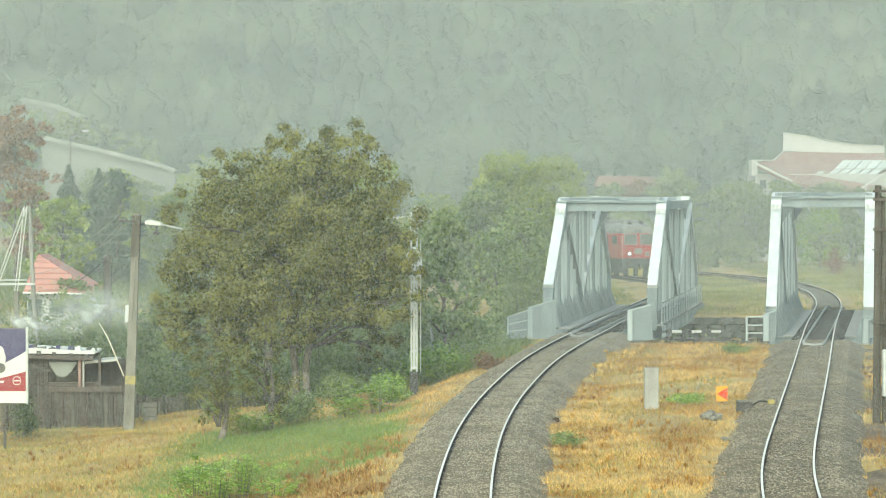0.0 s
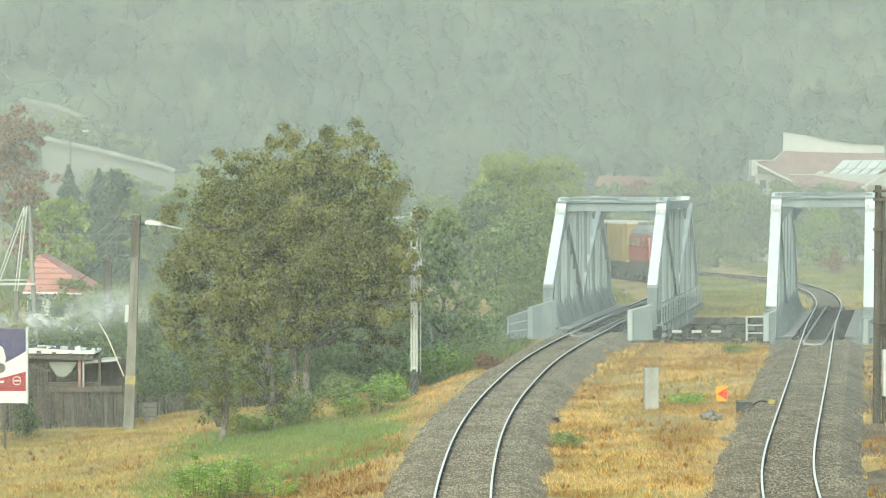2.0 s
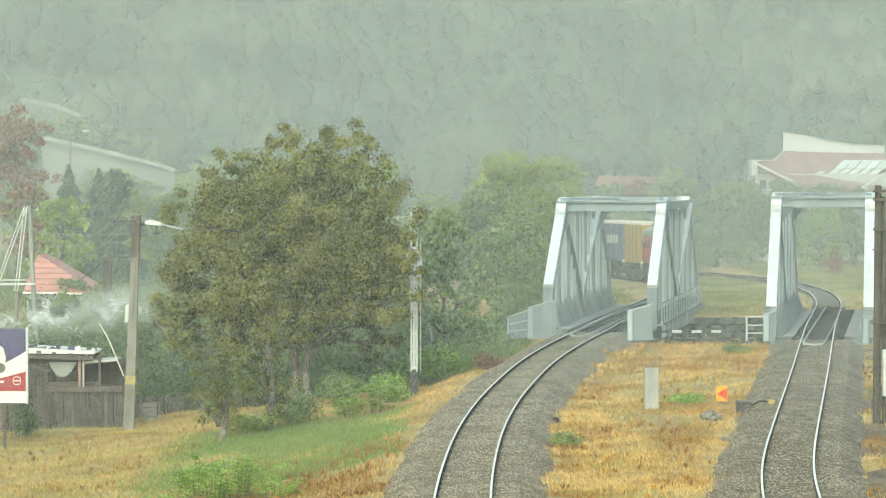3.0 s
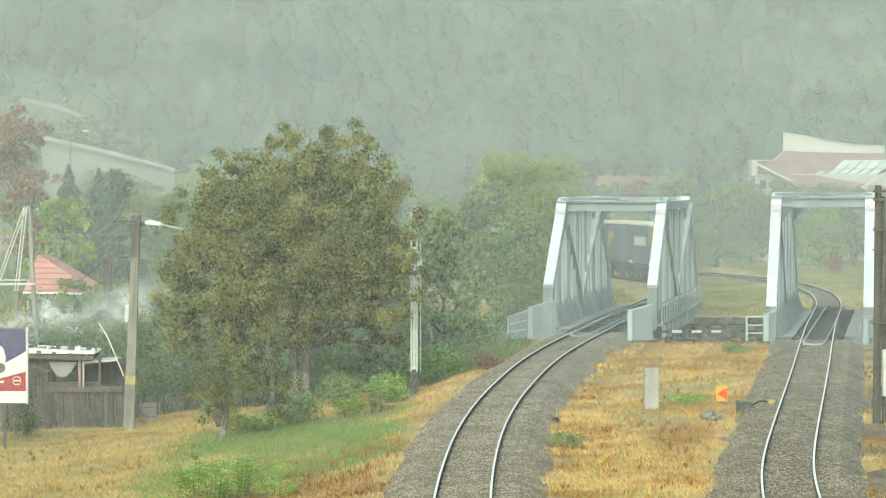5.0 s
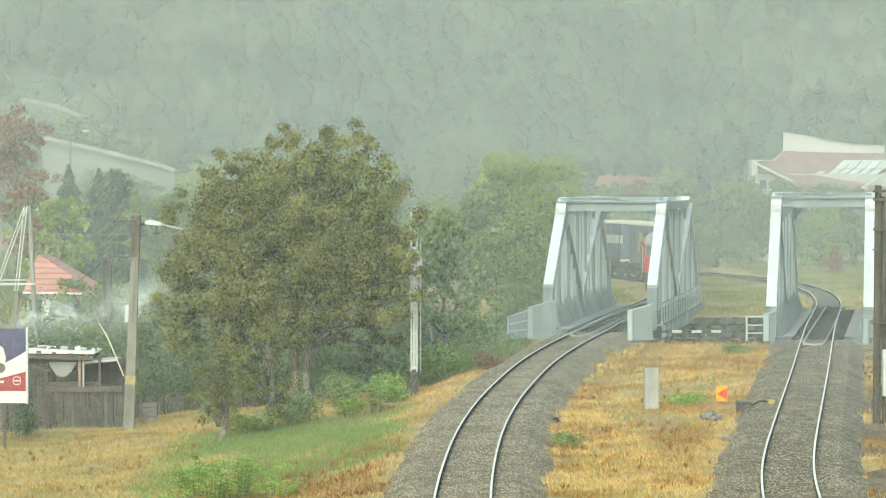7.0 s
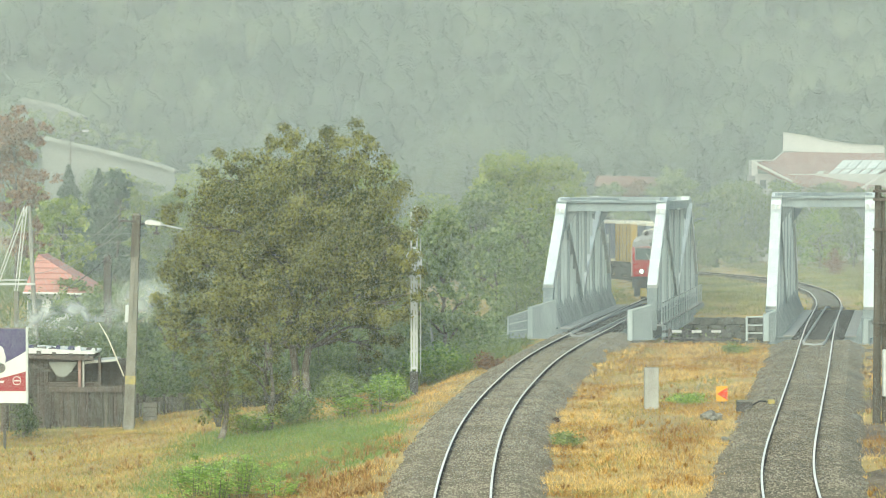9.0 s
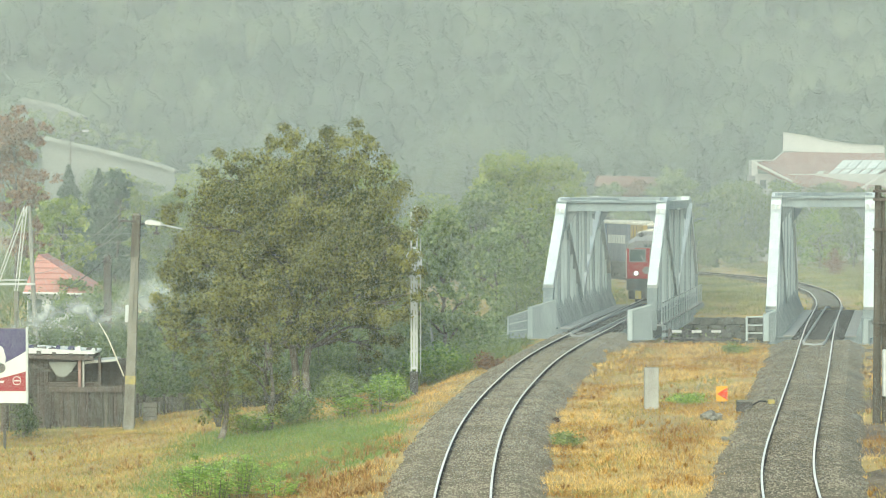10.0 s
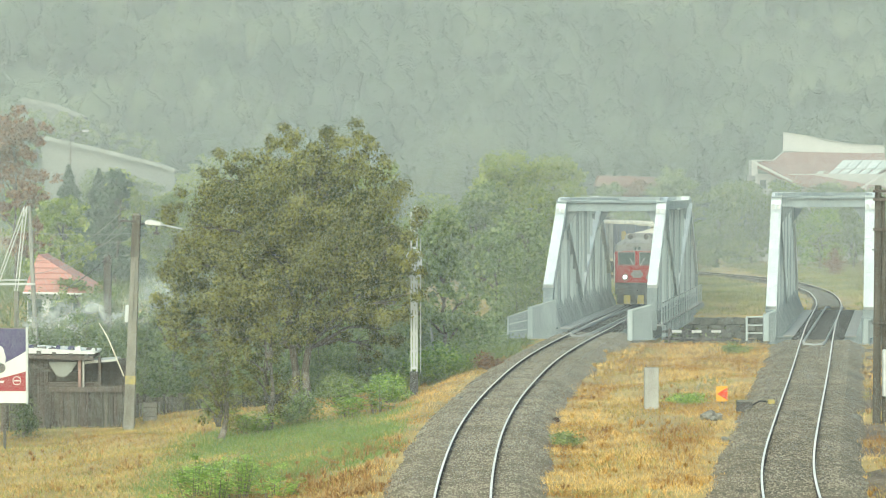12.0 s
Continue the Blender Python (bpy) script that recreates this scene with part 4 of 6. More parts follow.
def sapling(x, y, height, stems, material, label, seed, leaf=0.13, spread=0.5):
    """Upright shoots with paired leaflets along arching leaf stalks."""
    rng = np.random.default_rng(seed)
    t = thing("sapling", pose(x, y, float(ground_z(x, y)) - 0.03), label, "sapling", "saplings")
    vs, n = [], 0
    for k in range(stems):
        a, l = rng.uniform(0, 6.28), rng.uniform(0, 1) ** 0.7 * spread
        top = Vector((math.cos(a) * l * 1.3, math.sin(a) * l, height * rng.uniform(0.5, 1.0) * (1.1 - 0.4 * l / spread)))
        foot = Vector((math.cos(a) * l * 0.7, math.sin(a) * l * 0.6, 0))
        part("stem", Shape().tube(foot, top, 0.016, 0.006, 5), M_BARK, t)
        for j in range(9):
            p = foot.lerp(top, 0.08 + 0.92 * (j + 1) / 9)
            b, reach = rng.uniform(0, 6.28), rng.uniform(0.22, 0.42)
            d = Vector((math.cos(b), math.sin(b), rng.uniform(0.25, 0.8)))
            for i in range(6):
                f = (i + 1) / 6
                q = p + d * reach * f - Vector((0, 0, 0.28 * reach * f * f))
                for side in (-1, 1):
                    s = Vector((-d.y, d.x, 0)).normalized() * side
                    e = (s * 0.85 + d * 0.35 + Vector((0, 0, rng.uniform(-0.35, 0.15)))) * leaf * rng.uniform(0.8, 1.2)
                    w = d.normalized() * leaf * 0.2
                    vs += [q, q + e * 0.5 + w, q + e, q + e * 0.5 - w]
                    n += 1
    part("foliage", raw("foliage", [p[:] for p in vs], np.arange(4 * n).reshape(n, 4), material), None, t)


def plant_ground():
    rng = np.random.default_rng(11)
    mid = scatter(rng, 150000, 2, 19, 80, 156, 2.3, -0.45, 3.2, 0.7)
    left = scatter(rng, 135000, -24, 5, 84, 150, 2.35, -0.6, 3.0, 2.0)
    grass("dry_grass", np.concatenate([mid, left]), 0.11, 0.022, M_STRAW, "dry straw-yellow grass tufts beside the tracks", 1)
    tuft = scatter(rng, 26000, 2, 19, 80, 156, 2.6, 0.32, 1.4, 3.1)
    grass("tall_dry_grass", tuft, 0.24, 0.024, M_STRAW, "taller bleached grass tufts between the tracks", 2)
    rus = np.concatenate([scatter(rng, 22000, 2, 19, 84, 156, 2.1, 0.3, 1.8, 5.0), scatter(rng, 16000, 2, 19, 132, 156, 2.3, -0.1, 2.4, 2.2), scatter(rng, 7000, -10, 5, 122, 156, 3.0, 0.1, 2.0, 1.1), scatter(rng, 6000, -4.6, -0.9, 88, 104, 2.6, -0.3, 2.0, 1.1), scatter(rng, 9000, -24, -9, 92, 140, 3.0, 0.35, 3.6, 4.1), scatter(rng, 22000, 12, 28, 84, 150, 2.4, 0.1, 2.0, 1.9)])
    grass("russet_weeds", rus, 0.16, 0.026, M_RUSSET, "russet withered weeds at the ballast edge", 3)
    g = np.concatenate([scatter(rng, 12000, 2, 19, 100, 150, 2.8, 0.5, 1.7, 4.4), scatter(rng, 60000, -9.5, -1.6, 98, 121, 3.0, -0.7, 2.6, 0.2), scatter(rng, 20000, -24, 2, 92, 150, 3.0, 0.35, 2.3, 5.2), scatter(rng, 8000, 12, 28, 84, 150, 2.6, 0.35, 1.5, 0.4)])
    grass("green_grass", g, 0.14, 0.024, M_GRASS, "short green grass in the hollow", 4)
    lush = scatter(rng, 36000, -26, 6, 139, 156, 2.6, -0.95, 3.0, 0.9)
    grass("lush_grass", lush, 0.55, 0.04, M_LUSH, "rank green grass under the trees", 8)
    weeds = np.concatenate([scatter(rng, 40000, -3, 26, 82, 156, 1.15, 0.48, 1.3, 3.7), scatter(rng, 16000, 12, 26, 82, 150, 1.3, 0.35, 1.6, 1.2)])
    grass("ballast_weeds", weeds, 0.09, 0.022, M_STRAW, "short dry weeds creeping into the ballast", 12)
    moss = scatter(rng, 24000, -3, 26, 82, 156, 1.0, 0.5, 1.5, 6.1)
    grass("ballast_moss", moss, 0.06, 0.025, M_GRASS, "low green weeds creeping into the ballast", 13)
    r = scatter(rng, 16000, 14, 28, 84, 156, 2.5, 0.05, 2.2, 2.7)
    grass("sparse_dry_grass", r, 0.24, 0.028, M_STRAW, "sparse dry grass on gravelly soil", 5)
    pale = scatter(rng, 1300, 2, 19, 80, 156, 2.6, 0.15, 2.2, 1.4)
    tufts("straw_tufts", pale, 0.25, 0.022, 34, M_STRAW, "arching tufts of bleached straw grass", 21)
    brown = np.concatenate([scatter(rng, 260, 2, 19, 80, 156, 2.2, 0.25, 1.6, 4.9), scatter(rng, 330, -5.2, -0.6, 84, 106, 2.4, -0.2, 1.2, 0.3), scatter(rng, 160, -20, -9, 100, 125, 2.8, 0.3, 2.0, 3.3), scatter(rng, 500, 12, 28, 84, 150, 2.4, 0.2, 1.5, 2.2)])
    tufts("russet_tufts", brown, 0.24, 0.022, 26, M_RUSSET, "withered russet weed tufts", 22)
    olive = np.concatenate([scatter(rng, 60000, 2, 19, 84, 156, 2.4, 0.2, 2.6, 2.6), scatter(rng, 42000, -24, -3, 92, 140, 3.0, 0.0, 3.0, 1.6)])
    grass("olive_grass", olive, 0.13, 0.024, M_OLIVE, "half-green grass between the straw", 23)
    back = scatter(rng, 22000, -40, -4, 186, 270, 2.6, -0.95, 3.0, 0.9)
    grass("rank_grass", back, 0.9, 0.09, M_LUSH, "rank green growth on the far bank", 9)
    far = scatter(rng, 95000, 2, 52, 189, 300, 1.8, -0.9, 4.0, 1.0)
    grass("meadow_grass", far, 0.22, 0.06, M_FARGRASS, "yellow-green meadow grass beyond the river", 6)


# ---- things by the line ----
def build_signal():
    x, y = -1.225, 131.6
    s = thing("signal_mast", pose(x, y, float(ground_z(x, y))), "white lattice signal mast seen from behind, black foot", "railway signal")
    s.scale = (1.01, 1.01, 1.01)
    part("foot", Shape().box(-0.17, 0.17, -0.16, 0.16, -0.2, 1.0), M_BLACK, s, "black painted foot", bevel=0.02)
    lat = Shape()
    for a in (-0.12, 0.12):
        lat.box(a - 0.03, a + 0.03, -0.05, 0.05, 0.95, 7.7)
    part("mast", lat, M_MAST, s, "two white upright channels")
    for k in range(9):
        part("batten", Shape().box(-0.115, 0.115, -0.035, -0.005, 1.1 + k * 0.72, 1.2 + k * 0.72), M_MAST, s)
    part("back_plate", Shape().box(-0.06, 0.06, 0.0, 0.04, 1.1, 5.0), M_MAST, s, "pale inner strip")
    head = part("signal_head", Shape().slab([(-0.30, 4.95), (0.30, 4.95), (0.34, 5.15), (0.34, 5.85), (0.24, 6.05), (-0.24, 6.05), (-0.34, 5.85), (-0.34, 5.15)], 0.12, "y", 0.05), M_MAST, s, "white signal backboard", bevel=0.01)
    for k in range(2):
        part("lamp_case", Shape().box(-0.13, 0.13, -0.16, 0.06, 5.15 + k * 0.42, 5.45 + k * 0.42), M_MAST, head, bevel=0.02)
    part("ladder_rail", Shape().tube((0.28, -0.1, 0.9), (0.28, -0.1, 6.6), 0.015, n=6), M_MAST, s)
    part("top_lamp", Shape().tube((0.1, 0, 7.6), (0.1, 0, 7.95), 0.14, 0.1, 12), M_MAST, s)
    part("top_arm", Shape().box(-0.05, 0.4, -0.03, 0.03, 7.3, 7.36), M_MAST, s)
    part("cable_box", Shape().box(-0.1, 0.1, -0.2, -0.06, 3.6, 3.95), M_MAST, s)


def build_street_pole():
    x, y = -12.96, 128
    z = float(ground_z(x, y))
    p = thing("street_lamp", pose(x, y, z, 0, 2.2, 0), "tall concrete lamp pole with one white lantern", "street lamp")
    part("pole", Shape().loft([[(a * w, b * w, zz) for a, b in ((-1, -0.7), (1, -0.7), (1, 0.7), (-1, 0.7))] for zz, w in ((-0.3, 0.225), (9.0, 0.15))]), M_CONC, p, "tapered concrete pole", bevel=0.02)
    part("yellow_band", Shape().box(-0.214, 0.214, -0.152, 0.152, 1.95, 2.3), M_BAND, p, "worn yellow painted band")
    part("crossarm", Shape().box(-0.75, 0.15, -0.24, -0.16, 8.62, 8.7), M_UNDER, p)
    for a in (-0.7, -0.45, 0.0):
        part("insulator", Shape().tube((a, -0.14, 8.7), (a, -0.14, 8.86), 0.04, 0.03, 8), M_CONC, p)
    arm = part("lamp_arm", Shape().tube((0.1, 0, 8.55), (0.5, 0, 8.62), 0.03), M_UNDER, p)
    part("lantern", Shape().loft([[(0.35, b * 0.06, 8.62 + c * 0.05) for b, c in ((-1, -1), (1, -1), (1, 1), (-1, 1))], [(0.5, b * 0.15, 8.66 + c * 0.11) for b, c in ((-1, -1), (1, -1), (1, 1), (-1, 1))], [(1.0, b * 0.14, 8.6 + c * 0.08) for b, c in ((-1, -1), (1, -1), (1, 1), (-1, 1))], [(1.1, b * 0.05, 8.57 + c * 0.03) for b, c in ((-1, -1), (1, -1), (1, 1), (-1, 1))]]), M_WHITE, arm, "white lantern housing", bevel=0.02)
    part("bracket", Shape().box(0.72, 0.98, -0.05, 0.05, 8.15, 8.25).box(0.8, 0.88, -0.03, 0.03, 8.2, 8.5), M_UNDER, arm)
    part("top_fitting", Shape().box(-0.175, 0.175, -0.13, 0.13, 7.2, 8.9), M_POLE, p, "dark tarred timber extension")
    part("long_arm", Shape().tube((1.0, 0, 8.58), (1.9, 0.1, 8.42), 0.035), M_MAST, p)
    part("loop_cable", Shape().tube((0.05, -0.16, 7.0), (0.0, -0.17, 4.6), 0.009, n=6), M_DCABLE, p)
    part("meter_box", Shape().box(-0.32, -0.16, -0.12, 0.1, 4.5, 5.2), M_MAST, p, bevel=0.02)


def cable(name, a, b, sag, r, material, label):
    """A hanging wire between two points."""
    a, b = Vector(a), Vector(b)
    s, prev = Shape(), a
    for k in range(1, 13):
        f = k / 12
        q = a.lerp(b, f) - Vector((0, 0, sag * 4 * f * (1 - f)))
        s.tube(prev, q, r, n=5)
        prev = q
    tagged(new(name, s.mesh(name, material)), label, "cable", "overhead wires")


def build_tripod():
    y = 150
    t = thing("lattice_mast", pose(-20.29, y, 0), "white A-frame of lattice poles beside a concrete pole", "mast")
    top = 6.43
    for name, dx in (("leg", -1.35), ("leg", -0.32)):
        s = Shape()
        for o in (-0.07, 0.07):
            s.tube((dx + o, 0, 2.34), (0.15 + o, 0, top), 0.025, n=6)
        for k in range(16):
            f = k / 16
            s.tube((dx * (1 - f) + 0.15 * f - 0.07, 0, 2.34 * (1 - f) + top * f), (dx * (1 - f - 0.03) + 0.15 * (f + 0.03) + 0.07, 0, 2.34 * (1 - f) + top * f + 0.12), 0.012, n=4)
        part(name, s, M_WHITE, t, "slim white lattice leg")
    part("pole", Shape().tube((0.72, 0.3, -3.0), (0.28, 0.3, top), 0.14, 0.09, 8), M_PALECONC, t, "concrete pole")
    part("crossbar", Shape().box(-1.6, 0.6, -0.05, 0.05, 2.61, 2.72).box(-1.3, 0.2, -0.05, 0.05, 2.83, 2.89), M_MAST, t)
    part("brace_foot", Shape().box(-1.45, -1.2, -0.1, 0.1, -3.0, 2.34).box(-0.42, -0.2, -0.1, 0.1, -3.0, 2.34), M_CONC, t)


def build_billboard():
    y = 122
    x0, x1 = -18.94, -16.37
    zt, zb = 1.77, -1.16
    b = thing("billboard", pose(x1, y, 0, 0, 0, -4), "advertising hoarding with a white car on navy, white and red bands", "billboard")
    L = x1 - x0
    part("back_board", Shape().box(-L, 0, 0.02, 0.1, zb, zt + 0.03), M_CONC, b)
    part("edge_trim", Shape().box(-0.02, 0.06, -0.03, 0.12, zb - 0.05, zt + 0.06), M_MAST, b)
    h = zt - zb

    def curve(z0, z1):
        return [(-L * (1 - i / 12), z0 + (z1 - z0) * (i / 12) ** 1.6) for i in range(13)]

    # sheet bands, each a few millimetres proud of the board
    part("white_sheet", Shape().box(-L, -0.02, 0.008, 0.02, zb, zt), M_WHITE, b, "white poster ground")
    top = curve(zb + 0.36 * h, zb + 0.70 * h)
    part("navy_band", Shape().slab(top + [(-0.02, zt), (-L, zt)], 0.006, "y", 0.0), M_BLUE, b, "navy upper field")
    low = curve(zb + 0.26 * h, zb + 0.43 * h)
    part("red_band", Shape().slab(low + [(-0.02, zb + 0.16 * h), (-L, zb + 0.16 * h)], 0.006, "y", 0.0), M_PRED, b, "red lower band")
    ring = Shape()
    for k in range(20):
        a, c = 2 * math.pi * k / 20, 2 * math.pi * (k + 1) / 20
        ring.bar((-0.38 + 0.16 * math.cos(a), -0.004, zb + 0.3 * h + 0.16 * math.sin(a)), (-0.38 + 0.16 * math.cos(c), -0.004, zb + 0.3 * h + 0.16 * math.sin(c)), 0.01, 0.03, (0, 1, 0))
    ring.bar((-0.5, -0.004, zb + 0.3 * h), (-0.26, -0.004, zb + 0.3 * h), 0.01, 0.05, (0, 1, 0))
    part("round_mark", ring, M_WHITE, b, "plain white ring mark")
    car = [(-2.4, 0.42), (-1.0, 0.40), (-0.85, 0.46), (-0.82, 0.62), (-0.92, 0.74), (-1.15, 0.80), (-1.45, 0.93), (-2.4, 0.95)]
    part("pictured_car", Shape().slab([(a, zb + c * h) for a, c in car], 0.006, "y", -0.01), M_WHITE, b, "printed white car")
    part("pictured_window", Shape().slab([(a, zb + c * h) for a, c in [(-2.3, 0.78), (-1.25, 0.77), (-1.5, 0.88), (-2.3, 0.9)]], 0.004, "y", -0.016), M_UNDER, b)
    part("pictured_wheel", Shape().tube((-1.02, -0.02, zb + 0.47 * h), (-1.02, -0.01, zb + 0.47 * h), 0.19, n=18), M_UNDER, b)
    for a in (-0.9, -2.0):
        part("post", Shape().box(a - 0.05, a + 0.05, 0.12, 0.22, -3.4, zt), M_POLE, b)
    for k in range(3):
        part("lettering_bar", Shape().box(-1.45 + k * 0.2, -1.3 + k * 0.2, -0.006, 0.0, zb + 0.27 * h, zb + 0.30 * h), M_WHITE, b)


def build_shed():
    y = 131
    g = -2.95
    s = thing("wooden_shed", pose(0, y, 0), "ramshackle grey plank shed with white roof edge and torn tarpaulin", "shed")
    rng = random.Random(4)
    x, xe = -19.15, -13.24
    k = 0
    while x < xe:
        w = rng.uniform(0.13, 0.2)
        full = -17.58 < x < -16.67
        top = -0.01 if full else -1.25
        h = top + rng.uniform(-0.08, 0.08)
        tilt = rng.uniform(-0.035, 0.035)
        sh = Shape().slab([(x, g - 0.4), (x + w - 0.015, g - 0.4), (x + w - 0.015 + tilt, h + rng.uniform(-0.1, 0.06)), (x + tilt, h)], 0.04, "y", rng.uniform(-0.04, 0.03))
        part("plank", sh, M_WOOD if rng.random() < 0.68 else M_WOOD_D, s)
        x += w
        k += 1
    x = -16.67
    part("sill_beam", Shape().box(x, xe, -0.1, 0.06, -1.3, -1.06), M_WOOD_D, s, "dark sill beam")
    part("rail_beam", Shape().box(x, -14.39, -0.06, 0.06, -1.01, -0.87), M_WOOD_D, s)
    for px in (82, 140, 146, 176):
        a = (px - 784) * 131 / 5500
        part("upright", Shape().box(a - 0.06, a + 0.06, -0.05, 0.1, -1.21, 0.18), M_WOOD_D, s)
    part("back_wall", Shape().box(-17.96, xe, 2.2, 2.3, g - 0.4, -0.01), M_WOOD_D, s)
    part("roof", Shape().slab([(-18.08, 0.32), (-14.74, 0.22), (-14.72, 0.13), (-18.08, 0.15)], 2.6, "y", -0.25), M_WOOD_D, s)
    roof = part("roof_sheet", Shape().slab([(-18.08, 0.6), (-14.62, 0.41), (-14.67, 0.3), (-18.08, 0.34)], 2.6, "y", -0.3), M_WHITE, s, "white plastic roof sheet")
    for k in range(17):
        a = -17.9 + 3.2 * rng.random()
        w, h, base = rng.uniform(0.05, 0.2), rng.uniform(0.05, 0.2), 0.6 - 0.055 * (a + 18.08)
        lump = Shape().slab([(a - w, base - 0.02), (a + w, base - 0.04), (a + w * rng.uniform(0.4, 1), base + h), (a - w * rng.uniform(0.2, 1), base + h * rng.uniform(0.5, 1))], rng.uniform(0.1, 0.3), "y", rng.uniform(-0.32, 0.5))
        part("roof_weight", lump, rng.choice([M_UNDER, M_CONC, M_WHITE, M_BLUE]), roof, bevel=0.01)
    for k in range(5):
        a = -17.9 + 0.7 * k + rng.uniform(-0.1, 0.1)
        part("sheet_gap", Shape().box(a, a + rng.uniform(0.08, 0.22), -0.32, -0.28, 0.33 - 0.04 * k, 0.5 - 0.05 * k), M_UNDER, roof)
    part("front_beam", Shape().bar((-18.08, -0.2, 0.2), (-14.7, -0.2, 0.1), 0.14, 0.12, (0, 1, 0)), M_WOOD_D, s, "dark roof beam")
    part("red_post", Shape().box(-15.38, -15.26, -0.12, -0.02, -1.1, 0.1), M_BROWNROOF, s, "reddish painted post")
    part("pale_post", Shape().box(-15.2, -15.12, -0.12, -0.02, -1.1, 0.1), M_PALECONC, s, "bleached post")
    part("loose_board", Shape().bar((-17.96, -0.14, -0.05), (-16.5, -0.14, -0.42), 0.05, 0.1, (0, 1, 0)), M_WOOD, s)
    part("inner_clutter", Shape().box(-16.5, -15.5, 1.4, 1.9, -1.2, -0.55).box(-16.2, -15.9, 1.2, 1.5, -0.6, -0.35), M_CONC, s)
    tarp = [(-16.67, -0.04), (-15.43, -0.04), (-15.67, -0.44), (-16.01, -0.71), (-16.34, -0.59)]
    part("tarpaulin", Shape().slab(tarp, 0.03, "y", 0.02), M_MILL, s, "sagging pale tarpaulin")
    part("lean_roof", Shape().slab([(-15.2, -0.01), (-13.79, 0.08), (-13.79, -0.01), (-15.2, -0.13)], 2.0, "y", 0.0), M_OLDROOF, s, "grey lean-to roof edge")
    stick = Shape().tube((-13.32, -1.4, -0.56), (-13.98, -1.4, 1.03), 0.03, 0.028, 6).tube((-13.98, -1.4, 1.03), (-14.35, -1.4, 1.67), 0.028, 0.02, 6)
    part("bent_stick", stick, M_CREAM, s, "bleached bent stick")
    part("prop", Shape().tube((-13.25, -1.4, -1.08), (-13.42, -1.4, -2.39), 0.04, n=6), M_WOOD, s)
    # low fence running on behind the tree
    f = thing("plank_fence", pose(0, 137, 0), "low weathered plank fence behind the trees", "fence")
    x = -13.85
    while x < -6.58:
        w = rng.uniform(0.13, 0.2)
        part("plank", Shape().box(x, x + w - 0.015, 0, 0.03, -3.2, -1.84 + rng.uniform(-0.12, 0.1)), M_WOOD, f)
        x += w
    part("fence_rail", Shape().box(-13.85, -6.58, 0.03, 0.09, -2.22, -2.12), M_WOOD_D, f)
    c = thing("brick_stack", pose(-12.55, 133, float(ground_z(-12.55, 133))), "small stack of pale blocks by the pole", "blocks")
    for k in range(4):
        part("block", Shape().box(-0.3, 0.3, -0.15, 0.15, k * 0.2, k * 0.2 + 0.18), M_CONC, c)


